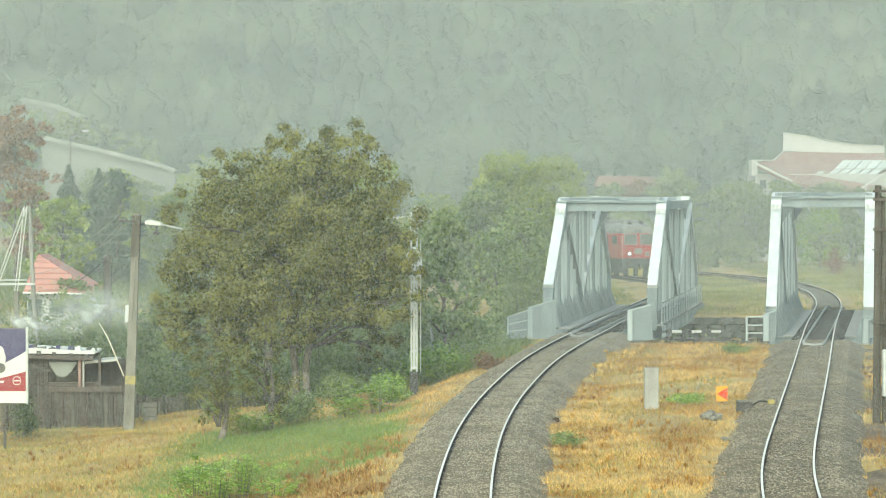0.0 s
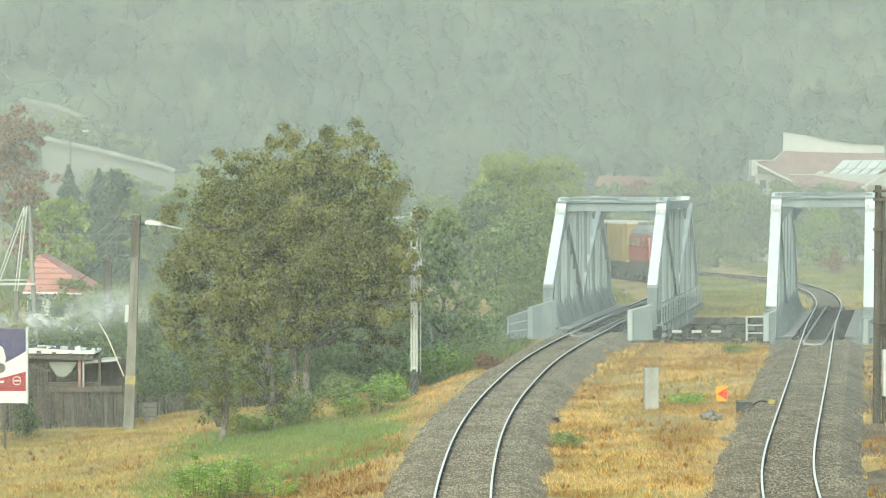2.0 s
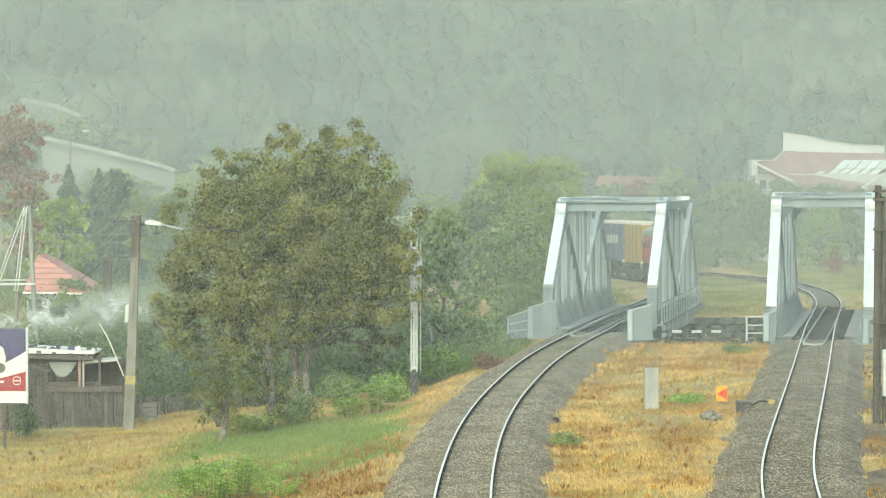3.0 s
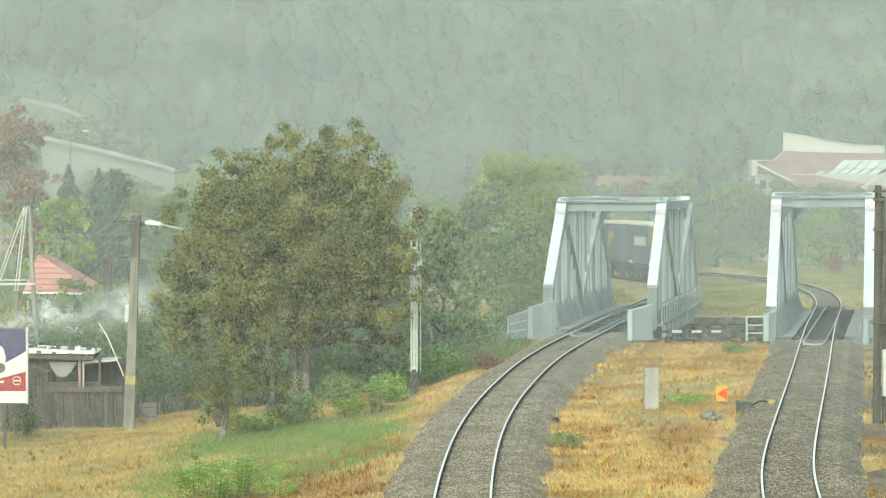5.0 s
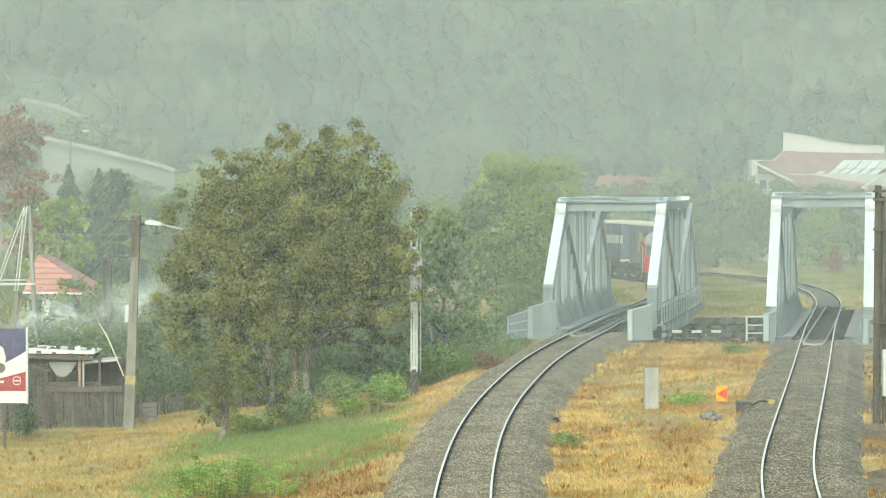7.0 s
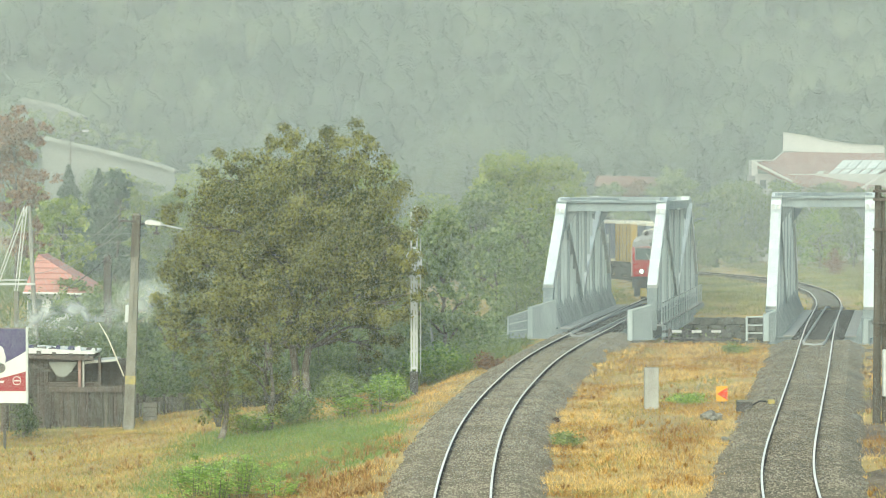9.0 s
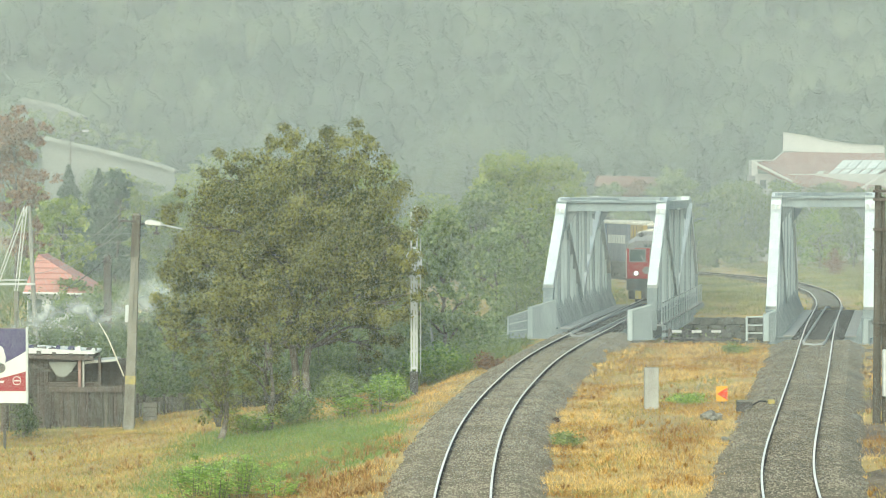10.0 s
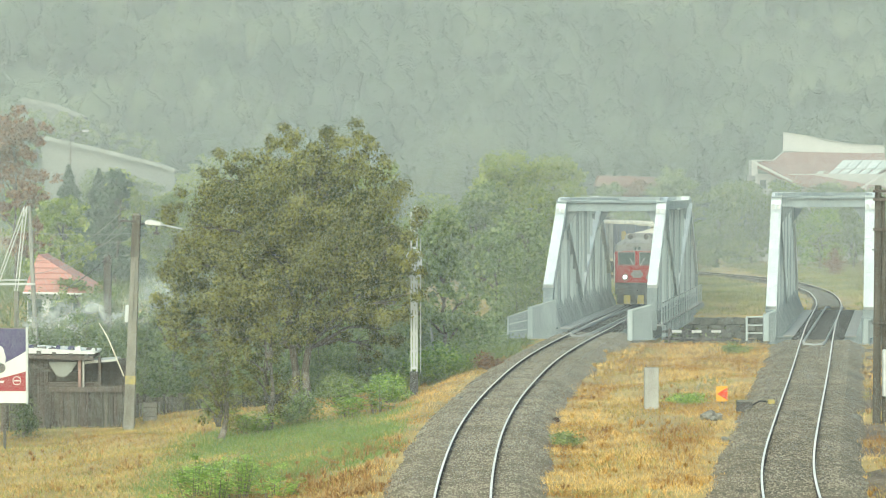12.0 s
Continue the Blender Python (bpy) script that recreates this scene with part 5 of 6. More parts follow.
def build_line_side():
    y = 116.5
    x = 7.82
    z = float(ground_z(x, y))
    p = thing("concrete_post", pose(x, y, z), "weathered square concrete marker post in dry grass", "post")
    part("shaft", Shape().box(-0.27, 0.27, -0.16, 0.16, -0.2, 1.55), M_PALECONC, p, bevel=0.02)
    y = 119
    x = 10.69
    z = float(ground_z(x, y))
    s = thing("triangle_sign", pose(x, y, z), "small yellow sign plate with a red triangle", "sign")
    part("stake", Shape().tube((0, 0, -0.1), (0, 0, 0.7), 0.022, n=8), M_BLACK, s)
    part("plate", Shape().box(-0.22, 0.22, -0.025, -0.005, -0.89 - z, -0.3 - z), M_ORANGE, s, "yellow plate", bevel=0.004)
    zc = (-0.89 + -0.3) / 2 - z
    part("triangle", Shape().slab([(-0.19, zc), (0.21, zc - 0.24), (0.21, zc + 0.24)], 0.008, "y", -0.035), M_SIGNRED, s, "red triangle")
    y = 114.5
    x = 11.14
    z = float(ground_z(x, y))
    m = thing("point_box", pose(x, y, z), "dark lineside point machine with a rod to the rail", "point machine")
    part("case", Shape().box(-0.26, 0.26, -0.2, 0.2, 0.05, 0.42), M_UNDER, m, bevel=0.03)
    part("lid", Shape().box(-0.3, 0.3, -0.23, 0.23, 0.42, 0.48), M_CONC, m, "pale worn lid", bevel=0.01)
    part("leg", Shape().box(-0.3, -0.24, -0.2, 0.2, -0.1, 0.42), M_BLACK, m)
    part("rod", Shape().tube((0.26, 0, 0.3), (0.55, 0.05, 0.45), 0.03).tube((0.55, 0.05, 0.45), (0.9, 0.1, 0.42), 0.03), M_BLACK, m)
    part("yellow_cap", Shape().box(0.85, 1.1, 0, 0.25, 0.32, 0.5), M_HIVIS, m, "yellow detector cap", bevel=0.03)
    rock(9.63, 112.0, 0.33, 20)
    rock(9.88, 111.8, 0.26, 21)
    rock(9.48, 111.6, 0.30, 22)
    rock(9.72, 111.4, 0.21, 23)
    rock(9.44, 104.0, 0.18, 24)
    rock(14.69, 111.0, 0.30, 25)
    rock(9.76, 104.0, 0.15, 26)
    x = 1.62
    t = thing("track_detector", pose(x, 117, rail_level(117) - 0.3), "pale trackside detector box on a black cable", "detector")
    part("case", Shape().box(-0.1, 0.12, -0.12, 0.12, 0, 0.16), M_MAST, t, bevel=0.02)
    part("lead", Shape().tube((-0.1, 0, 0.08), (-0.55, 0.1, 0.04), 0.02, n=6).tube((-0.55, 0.1, 0.04), (-0.9, 0.3, 0.14), 0.02, n=6), M_BLACK, t)
    part("pegs", Shape().box(-1.0, -0.85, 0.25, 0.35, -0.1, 0.2), M_BLACK, t)
    y = 111
    b = thing("iron_rod", pose(3.55, y, float(ground_z(3.55, y)) + 0.06, 0, 0, 4), "rusty iron rod lying across the verge", "rod")
    part("bar", Shape().tube((-0.45, 0, 0.02), (0.5, 0, 0.06), 0.035, n=6).box(0.42, 0.6, -0.08, 0.08, -0.06, 0.12), M_RUST, b)
    # twin pole with a cabinet beside the right track
    y = 110
    z = float(ground_z(15.42, y))
    t = thing("twin_pole", pose(15.42, y, z), "dark twin timber pole with crossarms and wires", "utility pole")
    part("pole", Shape().tube((-0.06, 0, -0.2), (-0.02, 0, 8.5), 0.15, 0.12, 10), M_POLE, t)
    part("pole", Shape().tube((0.26, 0.1, -0.2), (0.16, 0.1, 8.1), 0.1, 0.09, 10), M_POLE, t)
    for zz in (7.95, 8.25, 6.9):
        part("crossarm", Shape().box(-0.22, 0.5, -0.2, -0.1, zz, zz + 0.1), M_WOOD_D, t)
    for k in range(3):
        part("clamp", Shape().box(-0.2, 0.36, -0.16, 0.2, 1.0 + k * 2.6, 1.05 + k * 2.6), M_UNDER, t)
    part("cabinet", Shape().box(0.12, 0.6, -0.35, -0.15, 1.05, 2.7), M_MAST, t, "pale grey cabinet", bevel=0.02)
    # striped bars at the river edge
    b = thing("striped_barrier", pose(0, 158, 0), "low black and white striped barrier bar on posts", "barrier")
    x = 11.15
    k = 0
    while x < 14.54:
        part("stripe", Shape().box(x, x + 0.5, -0.05, 0.05, -0.05, 0.07), M_BLACK if k % 2 == 0 else M_WHITE, b)
        x += 0.5
        k += 1
    for px in (1185, 1212, 1245, 1280):
        a = (px - 784) * 158 / 5500
        part("post", Shape().box(a - 0.06, a + 0.06, -0.06, 0.06, -5.6, 0.15), M_UNDER, b)
    part("cross_pipe", Shape().tube((11.23, 0.3, -0.36), (14.82, 0.3, -0.45), 0.08), M_UNDER, b)


def rock(x, y, r, seed, material=None):
    rng = np.random.default_rng(seed)
    bm = bmesh.new()
    bmesh.ops.create_icosphere(bm, subdivisions=2, radius=r)
    for v in bm.verts:
        v.co *= 0.8 + 0.4 * noise.noise(v.co * 2.2 / r + Vector((seed, 0, 0))) + rng.uniform(-0.05, 0.05)
        v.co.z *= 0.75
    me = bpy.data.meshes.new("rock")
    bm.to_mesh(me)
    bm.free()
    me.materials.append(material or M_CONC)
    ob = new("rock", me)
    ob.location = (x, y, float(ground_z(x, y)) + r * 0.3)
    tagged(ob, "pale grey loose rock lying on the verge", "rock", "rocks on the verge")


def build_river():
    setting("water", Shape().box(-200, 200, 156, 186, -5.6, -4.9), M_WATER, "dark shallow river under the bridges", "river")
    w = thing("river_wall", pose(0, 0, 0), "rough stone retaining wall of the river bank", "retaining wall", "", "structure")
    rng = random.Random(2)
    stones = []
    for k in range(8):
        r = Shape().loft([[(a * s, b, c * s) for a, c in ((-0.5, -0.2), (0.42, -0.24), (0.5, 0.16), (-0.4, 0.22))] for b, s in ((-0.16, 0.8), (-0.06, 1.0), (0.3, 1.0))])
        r.v = [(p[0] + rng.uniform(-0.05, 0.05), p[1] + rng.uniform(-0.04, 0.04), p[2] + rng.uniform(-0.04, 0.04)) for p in r.v]
        stones.append(r.mesh("stone", M_RUBBLE))
    for j in range(6):
        for k in range(34):
            x = 13.0 + k * 0.95 + (j % 2) * 0.45
            y = 185.6 - 0.04 * (x - 15)
            ob = part("stone", stones[rng.randrange(8)], None, w)
            ob.matrix_basis = pose(x, y, -0.62 - j * 0.42, 0, rng.uniform(-4, 4), rng.uniform(-6, 6))
    part("mortar_core", Shape().box(11, 48, 185.75, 186.6, -5.6, -0.45), M_RUBBLE, w)
    for x, y, a, n in ((8.0, 156.3, 8.4, "near"), (13.3, 195.6, 8.4, "far"), (18.8, 151.8, 8.4, "near"), (23.4, 187.2, 8.4, "far")):
        ab = thing("abutment", pose(x, y, 0, 0, 0, -a), "concrete abutment carrying the bridge end", "abutment", "bridge abutments", "structure")
        part("block", Shape().box(-3.3, 3.3, -0.6, 0.6, -5.6, -0.82), M_CONC, ab)


# ---- houses ----
def build_villa():
    """White house with a brown hipped roof, skylights and a white parapet wall."""
    y = 315
    v = thing("villa", pose(0, y, 0), "white villa with brown tiled roof, skylights and white parapet", "house")
    f = lambda px, py, dy=0.0: ((px - 784) * y / 5500, dy, 7.25 - (py - 335) * y / 5500)
    part("wall", Shape().box(31.67, 45.59, 1.0, 9, -0.5, 8.8), M_PLASTER, v)
    roof = Shape()
    a = [f(1330, 288, 0), f(1400, 322, -0.5), f(1580, 352, -0.5), f(1580, 270, 6), f(1395, 268, 6), f(1372, 284, 3)]
    roof.add(a + [(p[0], p[1], p[2] - 0.3) for p in a], [(0, 1, 4, 5), (1, 2, 3, 4), (6, 11, 10, 7), (7, 10, 9, 8), (0, 6, 7, 1), (1, 7, 8, 2), (2, 8, 9, 3), (3, 9, 10, 4), (4, 10, 11, 5), (5, 11, 6, 0)])
    roof = part("roof", roof, M_BROWNROOF, v, "faded brown tile roof")
    part("parapet", Shape().slab([(35.17, 11.2), (35.17, 13.03), (37.57, 12.69), (39.86, 12.18), (42.15, 11.83), (45.59, 11.66), (45.59, 10.63), (41.29, 10.97)], 0.4, "y", 6.2), M_WHITE, v, "sweeping white parapet wall")
    part("parapet_cap", Shape().bar(f(1397, 233, 6.3), f(1440, 239, 6.3), 0.6, 0.08, (0, 1, 0)).bar(f(1440, 239, 6.3), f(1520, 254, 6.3), 0.6, 0.08, (0, 1, 0)).bar(f(1520, 254, 6.3), f(1580, 257, 6.3), 0.6, 0.08, (0, 1, 0)), M_OLDROOF, v)
    part("gable_board", Shape().bar(f(1330, 286, -0.1), f(1402, 322, -0.6), 0.25, 0.22, (0, 1, 0)), M_WHITE, v, "white barge board")
    part("eave_box", Shape().box(31.27, 31.84, -0.1, 3.0, 8.62, 10.17), M_WHITE, v)
    part("ridge_trim", Shape().bar(f(1340, 284, 2), f(1375, 283, 3), 0.2, 0.1, (0, 1, 0)).bar(f(1375, 283, 3), f(1397, 267, 6), 0.2, 0.12, (0, 1, 0)), M_WHITE, v)
    part("porch_post", Shape().box(31.61, 31.9, 0.2, 0.5, -0.5, 9.25), M_WHITE, v)
    slope = lambda py: -0.5 + (352 - py) / 82 * 6.5 - 0.9
    for row, (y0, y1) in enumerate(((299, 284), (313, 301))):
        for k in range(5):
            p = [(1482, 1500, 1517, 1499), (1461, 1475, 1494, 1480)][row]
            o = 18 * k
            q = [f(p[0] + o + 1, y0, slope(y0)), f(p[0] + o + 16, y0, slope(y0)), f(p[2] + o - 1, y1, slope(y1)), f(p[3] + o + 1, y1, slope(y1))]
            lift = [(c[0], c[1] - 0.5, c[2] + 0.06) for c in q]
            low = [(c[0], c[1] - 0.4, c[2] - 0.1) for c in q]
            part("skylight", Shape().add(lift + low, [(0, 1, 2, 3), (4, 7, 6, 5), (0, 4, 5, 1), (1, 5, 6, 2), (2, 6, 7, 3), (3, 7, 4, 0)]), M_SKYGLASS, roof, "pale glass roof panel")
    part("roof_window", Shape().slab([(37.91, 8.8), (38.54, 8.8), (38.77, 9.08), (38.14, 9.08)], 0.1, "y", 0.8), M_SKYGLASS, roof)
    part("dormer_rail", Shape().bar(f(1520, 335, -0.9), f(1580, 300, 1.5), 0.25, 0.2, (0, 1, 0)).bar(f(1530, 345, -0.9), f(1530, 325, -0.9), 0.15, 0.15), M_WHITE, roof)
    for px in (1352, 1375, 1420, 1460):
        x = (px - 784) * y / 5500
        w = part("window", Shape().box(x - 0.4, x + 0.4, 0.96, 1.05, 7.25, 8.22), M_WHITE, v)
        part("pane", Shape().box(x - 0.33, x + 0.33, 0.94, 0.97, 7.31, 8.17), M_GLASS, w)


def build_mill():
    """Long pale sheds on the slope behind the trees."""
    for k, (pts, wl, lab) in enumerate((([(40, 176, 200), (95, 187, 210), (150, 208, 230)], 232, "far pale shed roof on the slope, dim in fog"), ([(75, 243, 262), (185, 268, 292), (285, 293, 320), (310, 303, 345)], 346, "long pale shed with grey sheet roof, dim in fog"))):
        m = thing("long_shed", pose(0, 338 - 8 * k, 0), lab, "building")
        y = 338 - 8 * k
        f = lambda px, py: ((px - 784) * y / 5500, 7.25 - (py - 335) * y / 5500)
        wall = [f(a, b) for a, b, c in pts] + [f(pts[-1][0], wl + 90), f(pts[0][0], wl + 90)]
        part("wall", Shape().slab(wall, 3.0, "y", 0), M_MILL, m, "pale plaster wall")
        r = Shape()
        for (a, b, c), (a2, b2, c2) in zip(pts, pts[1:]):
            p, q = f(a, b), f(a2, b2)
            r.bar((p[0], -0.2, p[1]), (q[0], -0.2, q[1]), 0.9, 0.4, (0, 1, 0))
        part("roof_edge", r, M_MILLROOF, m, "weathered sheet roof edge")
        for j in range(9):
            px = pts[0][0] + 14 + j * (pts[-1][0] - pts[0][0]) / 9.5
            top = np.interp(px, [q[0] for q in pts], [q[1] for q in pts])
            a, c = f(px, top + 10)
            part("pilaster", Shape().box(a - 0.12, a + 0.12, -0.03, 0.0, -2, c), M_MILL, m)


def build_red_house():
    y = 190
    h = thing("house", pose(0, y, 0), "small house with a pink-red tiled roof among bushes", "house")
    r = Shape().add([(-25.08, 2.5, 3.21), (-25.7, 0, 0.93), (-20.93, 0, 0.86), (-24.87, 5.5, 3.21), (-25.7, 6, 0.93), (-20.93, 6, 0.86)], [(0, 1, 2), (0, 2, 5, 3), (3, 5, 4), (0, 3, 4, 1), (1, 4, 5, 2)])
    roof = part("roof", r, M_REDROOF, h, "pink-red tiled roof")
    for k in range(7):
        f = (k + 0.5) / 7
        z = 0.93 * (1 - f) + 3.21 * f
        x0 = -25.7 * (1 - f) + -25.08 * f
        x1 = -20.93 * (1 - f) + -25.08 * f
        part("tile_course", Shape().bar((x0, 2.5 * f - 0.05, z), (x1, 2.5 * f - 0.05, z), 0.05, 0.06, (0, 1, 0)), M_REDROOF, roof)
    part("wall", Shape().box(-25.49, -21.14, 0.4, 5.6, -3.2, 0.89), M_PLASTER, h)
    part("gutter", Shape().tube((-25.7, -0.06, 0.89), (-20.93, -0.06, 0.82), 0.07), M_WHITE, h)
    for px in (60, 100, 140):
        x = (px - 784) * y / 5500
        part("window", Shape().box(x - 0.4, x + 0.4, 0.35, 0.42, -0.6, 0.5), M_GLASS, h)
    c = thing("chimney_stack", pose(-18.36, 170, 0), "dark brick chimney with a pointed cap", "chimney")
    part("shaft", Shape().box(-0.2, 0.2, -0.2, 0.2, -3.2, 3.32), M_WOOD_D, c)
    part("cap", Shape().loft([[(a * w, b * w, z) for a, b in ((-1, -1), (1, -1), (1, 1), (-1, 1))] for w, z in ((0.3, 3.26), (0.05, 3.63))]), M_WOOD_D, c)
    far = thing("house", pose(0, 318, 0), "distant house with a dull red roof, dim in fog", "house")
    part("roof", Shape().slab([(15.55, 7.54), (15.96, 8.64), (21.74, 8.52), (22.2, 7.42)], 4, "y", 0), M_BROWNROOF, far)
    part("wall", Shape().box(15.73, 22.03, 0.3, 3.7, -0.4, 7.48), M_MILL, far)
    l = thing("street_lamp", pose(-28.76, 240, 0), "distant street lamp with a pale lantern", "street lamp")
    part("pole", Shape().tube((0, 0, -3.5), (0, 0, 11.4), 0.08, 0.05, 8).tube((0, 0, 11.4), (1.0, 0, 11.7), 0.05, n=6), M_CONC, l)
    part("lantern", Shape().box(0.9, 1.45, -0.12, 0.12, 11.66, 11.83), M_WHITE, l, bevel=0.03)


# ---- smoke ----
def build_smoke():
    """Thin wavy sheets that drift from the fire behind the hoarding."""
    puffs = []
    for k in range(13):
        n, s, v, f = 8, Shape(), [], []
        for i in range(n + 1):
            for j in range(n + 1):
                a, c = (i / n - 0.5) * 2, (j / n - 0.5) * 2
                v.append((a, 0.12 * math.sin(3 * a + k) + 0.1 * math.cos(2.5 * c + k), c))
        for i in range(n):
            for j in range(n):
                q = i * (n + 1) + j
                f.append((q, q + 1, q + n + 2, q + n + 1))
        ob = new("smoke_puff", s.add(v, f).mesh("smoke_puff", M_SMOKE, smooth=True))
        tagged(ob, "thin whitish wood smoke drifting over the bushes", "smoke", "drifting smoke")
        puffs.append(ob)
    return puffs


# ---- build ----
build_ground()
build_hill()
build_track(LEFT_LINE, "railway_track", "curving railway track on grey ballast, crossing a bridge", (159, 197.5))
build_track(RIGHT_LINE, "railway_track", "second railway track with a slight bend, crossing a bridge", (152, 190.5), 5.2)
build_river()
build_bridge(pose(8.30, 164.0, 0.14), 0.147, 5.5, 6.4, 1.9, "truss bridges", "pale grey steel truss railway bridge with raking end posts", True)
build_bridge(pose(19.05, 157.0, 0.06), 0.147, 4.9, 6.75, 1.1, "truss bridges", "pale grey steel truss bridge over the river", False)
build_wing(4.4, 5.71, 157, 1.66, 1.26, -0.31, 3.28, 0.77, True)
build_wing(9.39, 10.38, 156, 1.44, 1.15, -0.35, None, 0, False)
build_wing(15.91, 16.36, 153, 1.27, 1.07, -0.23, 14.97, 0.94, False, True)
build_wing(20.81, 21.03, 153, 0.82, 0.82, -0.32, None, 0, False)

LOCO = build_loco()
WAGONS = [build_wagon(c, m, l, e) for c, m, l, e in (
    (M_YELLOW, "", "yellow curtain-sided container on a flat wagon, cream roof", 2.7),
    (M_NAVY, "letters", "navy curtain-sided container with white lettering, cream roof", 3.2),
    (M_NAVY, "emblem", "navy curtain-sided container with a yellow emblem, cream roof", 4.3),
    (M_NAVY, "letters", "navy curtain-sided container with white lettering, cream roof", 1.8),
    (M_YELLOW, "", "yellow curtain-sided container on a flat wagon, cream roof", 2.2),
    (M_NAVY, "letters", "navy curtain-sided container with white lettering, cream roof", 2.6),
    (M_NAVY, "emblem", "navy curtain-sided container with a yellow emblem, cream roof", 3.0),
    (M_GREYC, "", "grey curtain-sided container on a flat wagon, cream roof", 3.0))]
BEHIND = []
reach = 8.3
for half in (2.7, 3.2, 4.7, 2.9, 2.6, 2.6, 3.0, 3.0):
    BEHIND.append((reach + half, half * 0.55))
    reach += 2 * half + 0.5

build_signal()
build_street_pole()
build_tripod()
build_billboard()
build_shed()
build_line_side()
build_villa()
build_mill()
build_red_house()

# the big walnut by the line
UPPER = [(0.2, 0, 10.7, 1.5, 1.3), (1.5, 0.3, 11.1, 1.3, 1.5), (2.5, 0.2, 10.8, 0.9, 1.1), (-0.8, 0, 10.9, 1.0, 1.2), (-1.5, 0, 9.9, 1.6, 1.4), (-3.6, 0.2, 10.0, 1.0, 1.1), (-3.0, 0.2, 9.2, 1.5, 1.3), (3.3, 0, 9.3, 1.4, 1.6), (4.0, -2.9, 8.0, 1.2, 1.5),
         (0.3, -1.0, 8.8, 2.5, 2.1), (-2.7, -0.8, 8.0, 2.3, 2.0), (-4.9, 0, 8.0, 1.2, 1.4), (2.3, -1.2, 7.0, 2.4, 2.0), (-0.3, 1.5, 7.6, 3.0, 2.6), (4.5, -3.2, 6.8, 1.1, 1.6), (-5.3, 0.1, 6.4, 1.1, 1.5)]
LOWER = [(-3.6, -0.5, 5.8, 2.2, 1.8), (-0.8, -1.4, 6.0, 2.5, 1.9), (2.8, -0.5, 5.2, 2.0, 1.7), (4.1, -2.8, 4.8, 1.2, 1.3), (-5.2, 0.3, 4.6, 1.3, 1.4), (-3.2, 0, 4.0, 2.0, 1.3), (-0.6, -0.9, 4.2, 1.9, 1.4), (1.8, 0.3, 3.7, 1.5, 1.1), (3.5, 0.4, 3.6, 1.1, 1.0),
         (-5.0, 0.2, 3.3, 1.3, 1.1), (-2.6, -0.4, 3.0, 1.5, 0.9), (-4.0, 0.5, 2.6, 1.1, 0.8), (2.9, 0.6, 2.7, 0.8, 0.7), (-0.7, 0.8, 3.1, 1.2, 0.9)]
tree("walnut_tree", -6.07, 134, 12.9, UPPER + LOWER,
    155000, 0.12, M_LEAF, "broad walnut tree in dull late-summer leaf, several stems", 0.2, 21, None, 0.35, 0.2, 2, 150, 0.14)
# trees behind and round about
KINDS = {"M_LEAF": (M_LEAF, "young walnut tree with drooping olive leaves"), "M_LEAF_D": (M_LEAF_D, "dull green tree standing in the mist"), "M_LEAF_M": (M_LEAF_M, "pale yellowish-green willow in the mist"), "M_LEAF_G": (M_LEAF_G, "fresh light-green young tree"),
         "M_LEAF_B": (M_LEAF_B, "dark green leafy bush"), "M_LEAF_F": (M_LEAF_F, "dark bluish-green tree behind the house"), "M_LEAF_R": (M_LEAF_R, "tree turning russet brown on the slope")}
GROWN = []


def plant_tree(x, y, h, w, z0, z1, n, count, leaf, kind):
    k = len(GROWN)
    GROWN.append(kind)
    tree("tree", x, y, h, lobes_in(40 + k, n, w, z0 + w * 0.12, z1), int(count * 1.3), leaf * 0.74, KINDS[kind][0], KINDS[kind][1], 0.14, 60 + k, None, 0.3, 0.15)


plant_tree(0.16, 150, 8.5, 4.6, 0.6, 7.9, 12, 9000, 0.24, "M_LEAF_D")
plant_tree(-2.37, 155, 8.0, 4.4, 1.0, 7.6, 9, 6500, 0.24, "M_LEAF_D")
plant_tree(2.27, 205, 8.0, 6.0, 0.6, 7.6, 12, 8000, 0.34, "M_LEAF_D")
plant_tree(5.12, 215, 10.2, 7.5, 0.6, 9.5, 16, 13000, 0.32, "M_LEAF_M")
plant_tree(8.59, 235, 10.0, 6.5, 0.6, 9.1, 12, 8000, 0.36, "M_LEAF_M")
plant_tree(3.32, 190, 7.5, 5.0, 0.4, 6.6, 10, 7000, 0.3, "M_LEAF_D")
plant_tree(-5.24, 200, 10.0, 6.0, 0.8, 9.5, 10, 6000, 0.34, "M_LEAF_M")
plant_tree(-1.03, 235, 7.0, 7.0, 0.4, 6.4, 10, 6000, 0.36, "M_LEAF_M")
plant_tree(-13.21, 160, 6.0, 5.0, 0.3, 5.4, 9, 5000, 0.26, "M_LEAF_D")
plant_tree(-17.29, 185, 7.5, 6.0, 0.3, 7.0, 9, 5000, 0.3, "M_LEAF_M")
plant_tree(-22.71, 215, 9.0, 4.8, 0.4, 8.7, 10, 6000, 0.34, "M_LEAF_F")
plant_tree(-25.12, 205, 7.5, 6.0, 0.4, 6.8, 9, 5000, 0.34, "M_LEAF_M")
plant_tree(-29.47, 215, 10.5, 6.5, 2.0, 12.5, 12, 7000, 0.34, "M_LEAF_R")
plant_tree(-23.05, 310, 11, 8.0, 0.5, 10.5, 12, 6000, 0.45, "M_LEAF_M")
plant_tree(-20.19, 305, 10, 9.0, 0.5, 9.0, 12, 6000, 0.45, "M_LEAF_M")
plant_tree(26.51, 300, 8.5, 8.0, 0.2, 7.8, 12, 8000, 0.42, "M_LEAF_D")
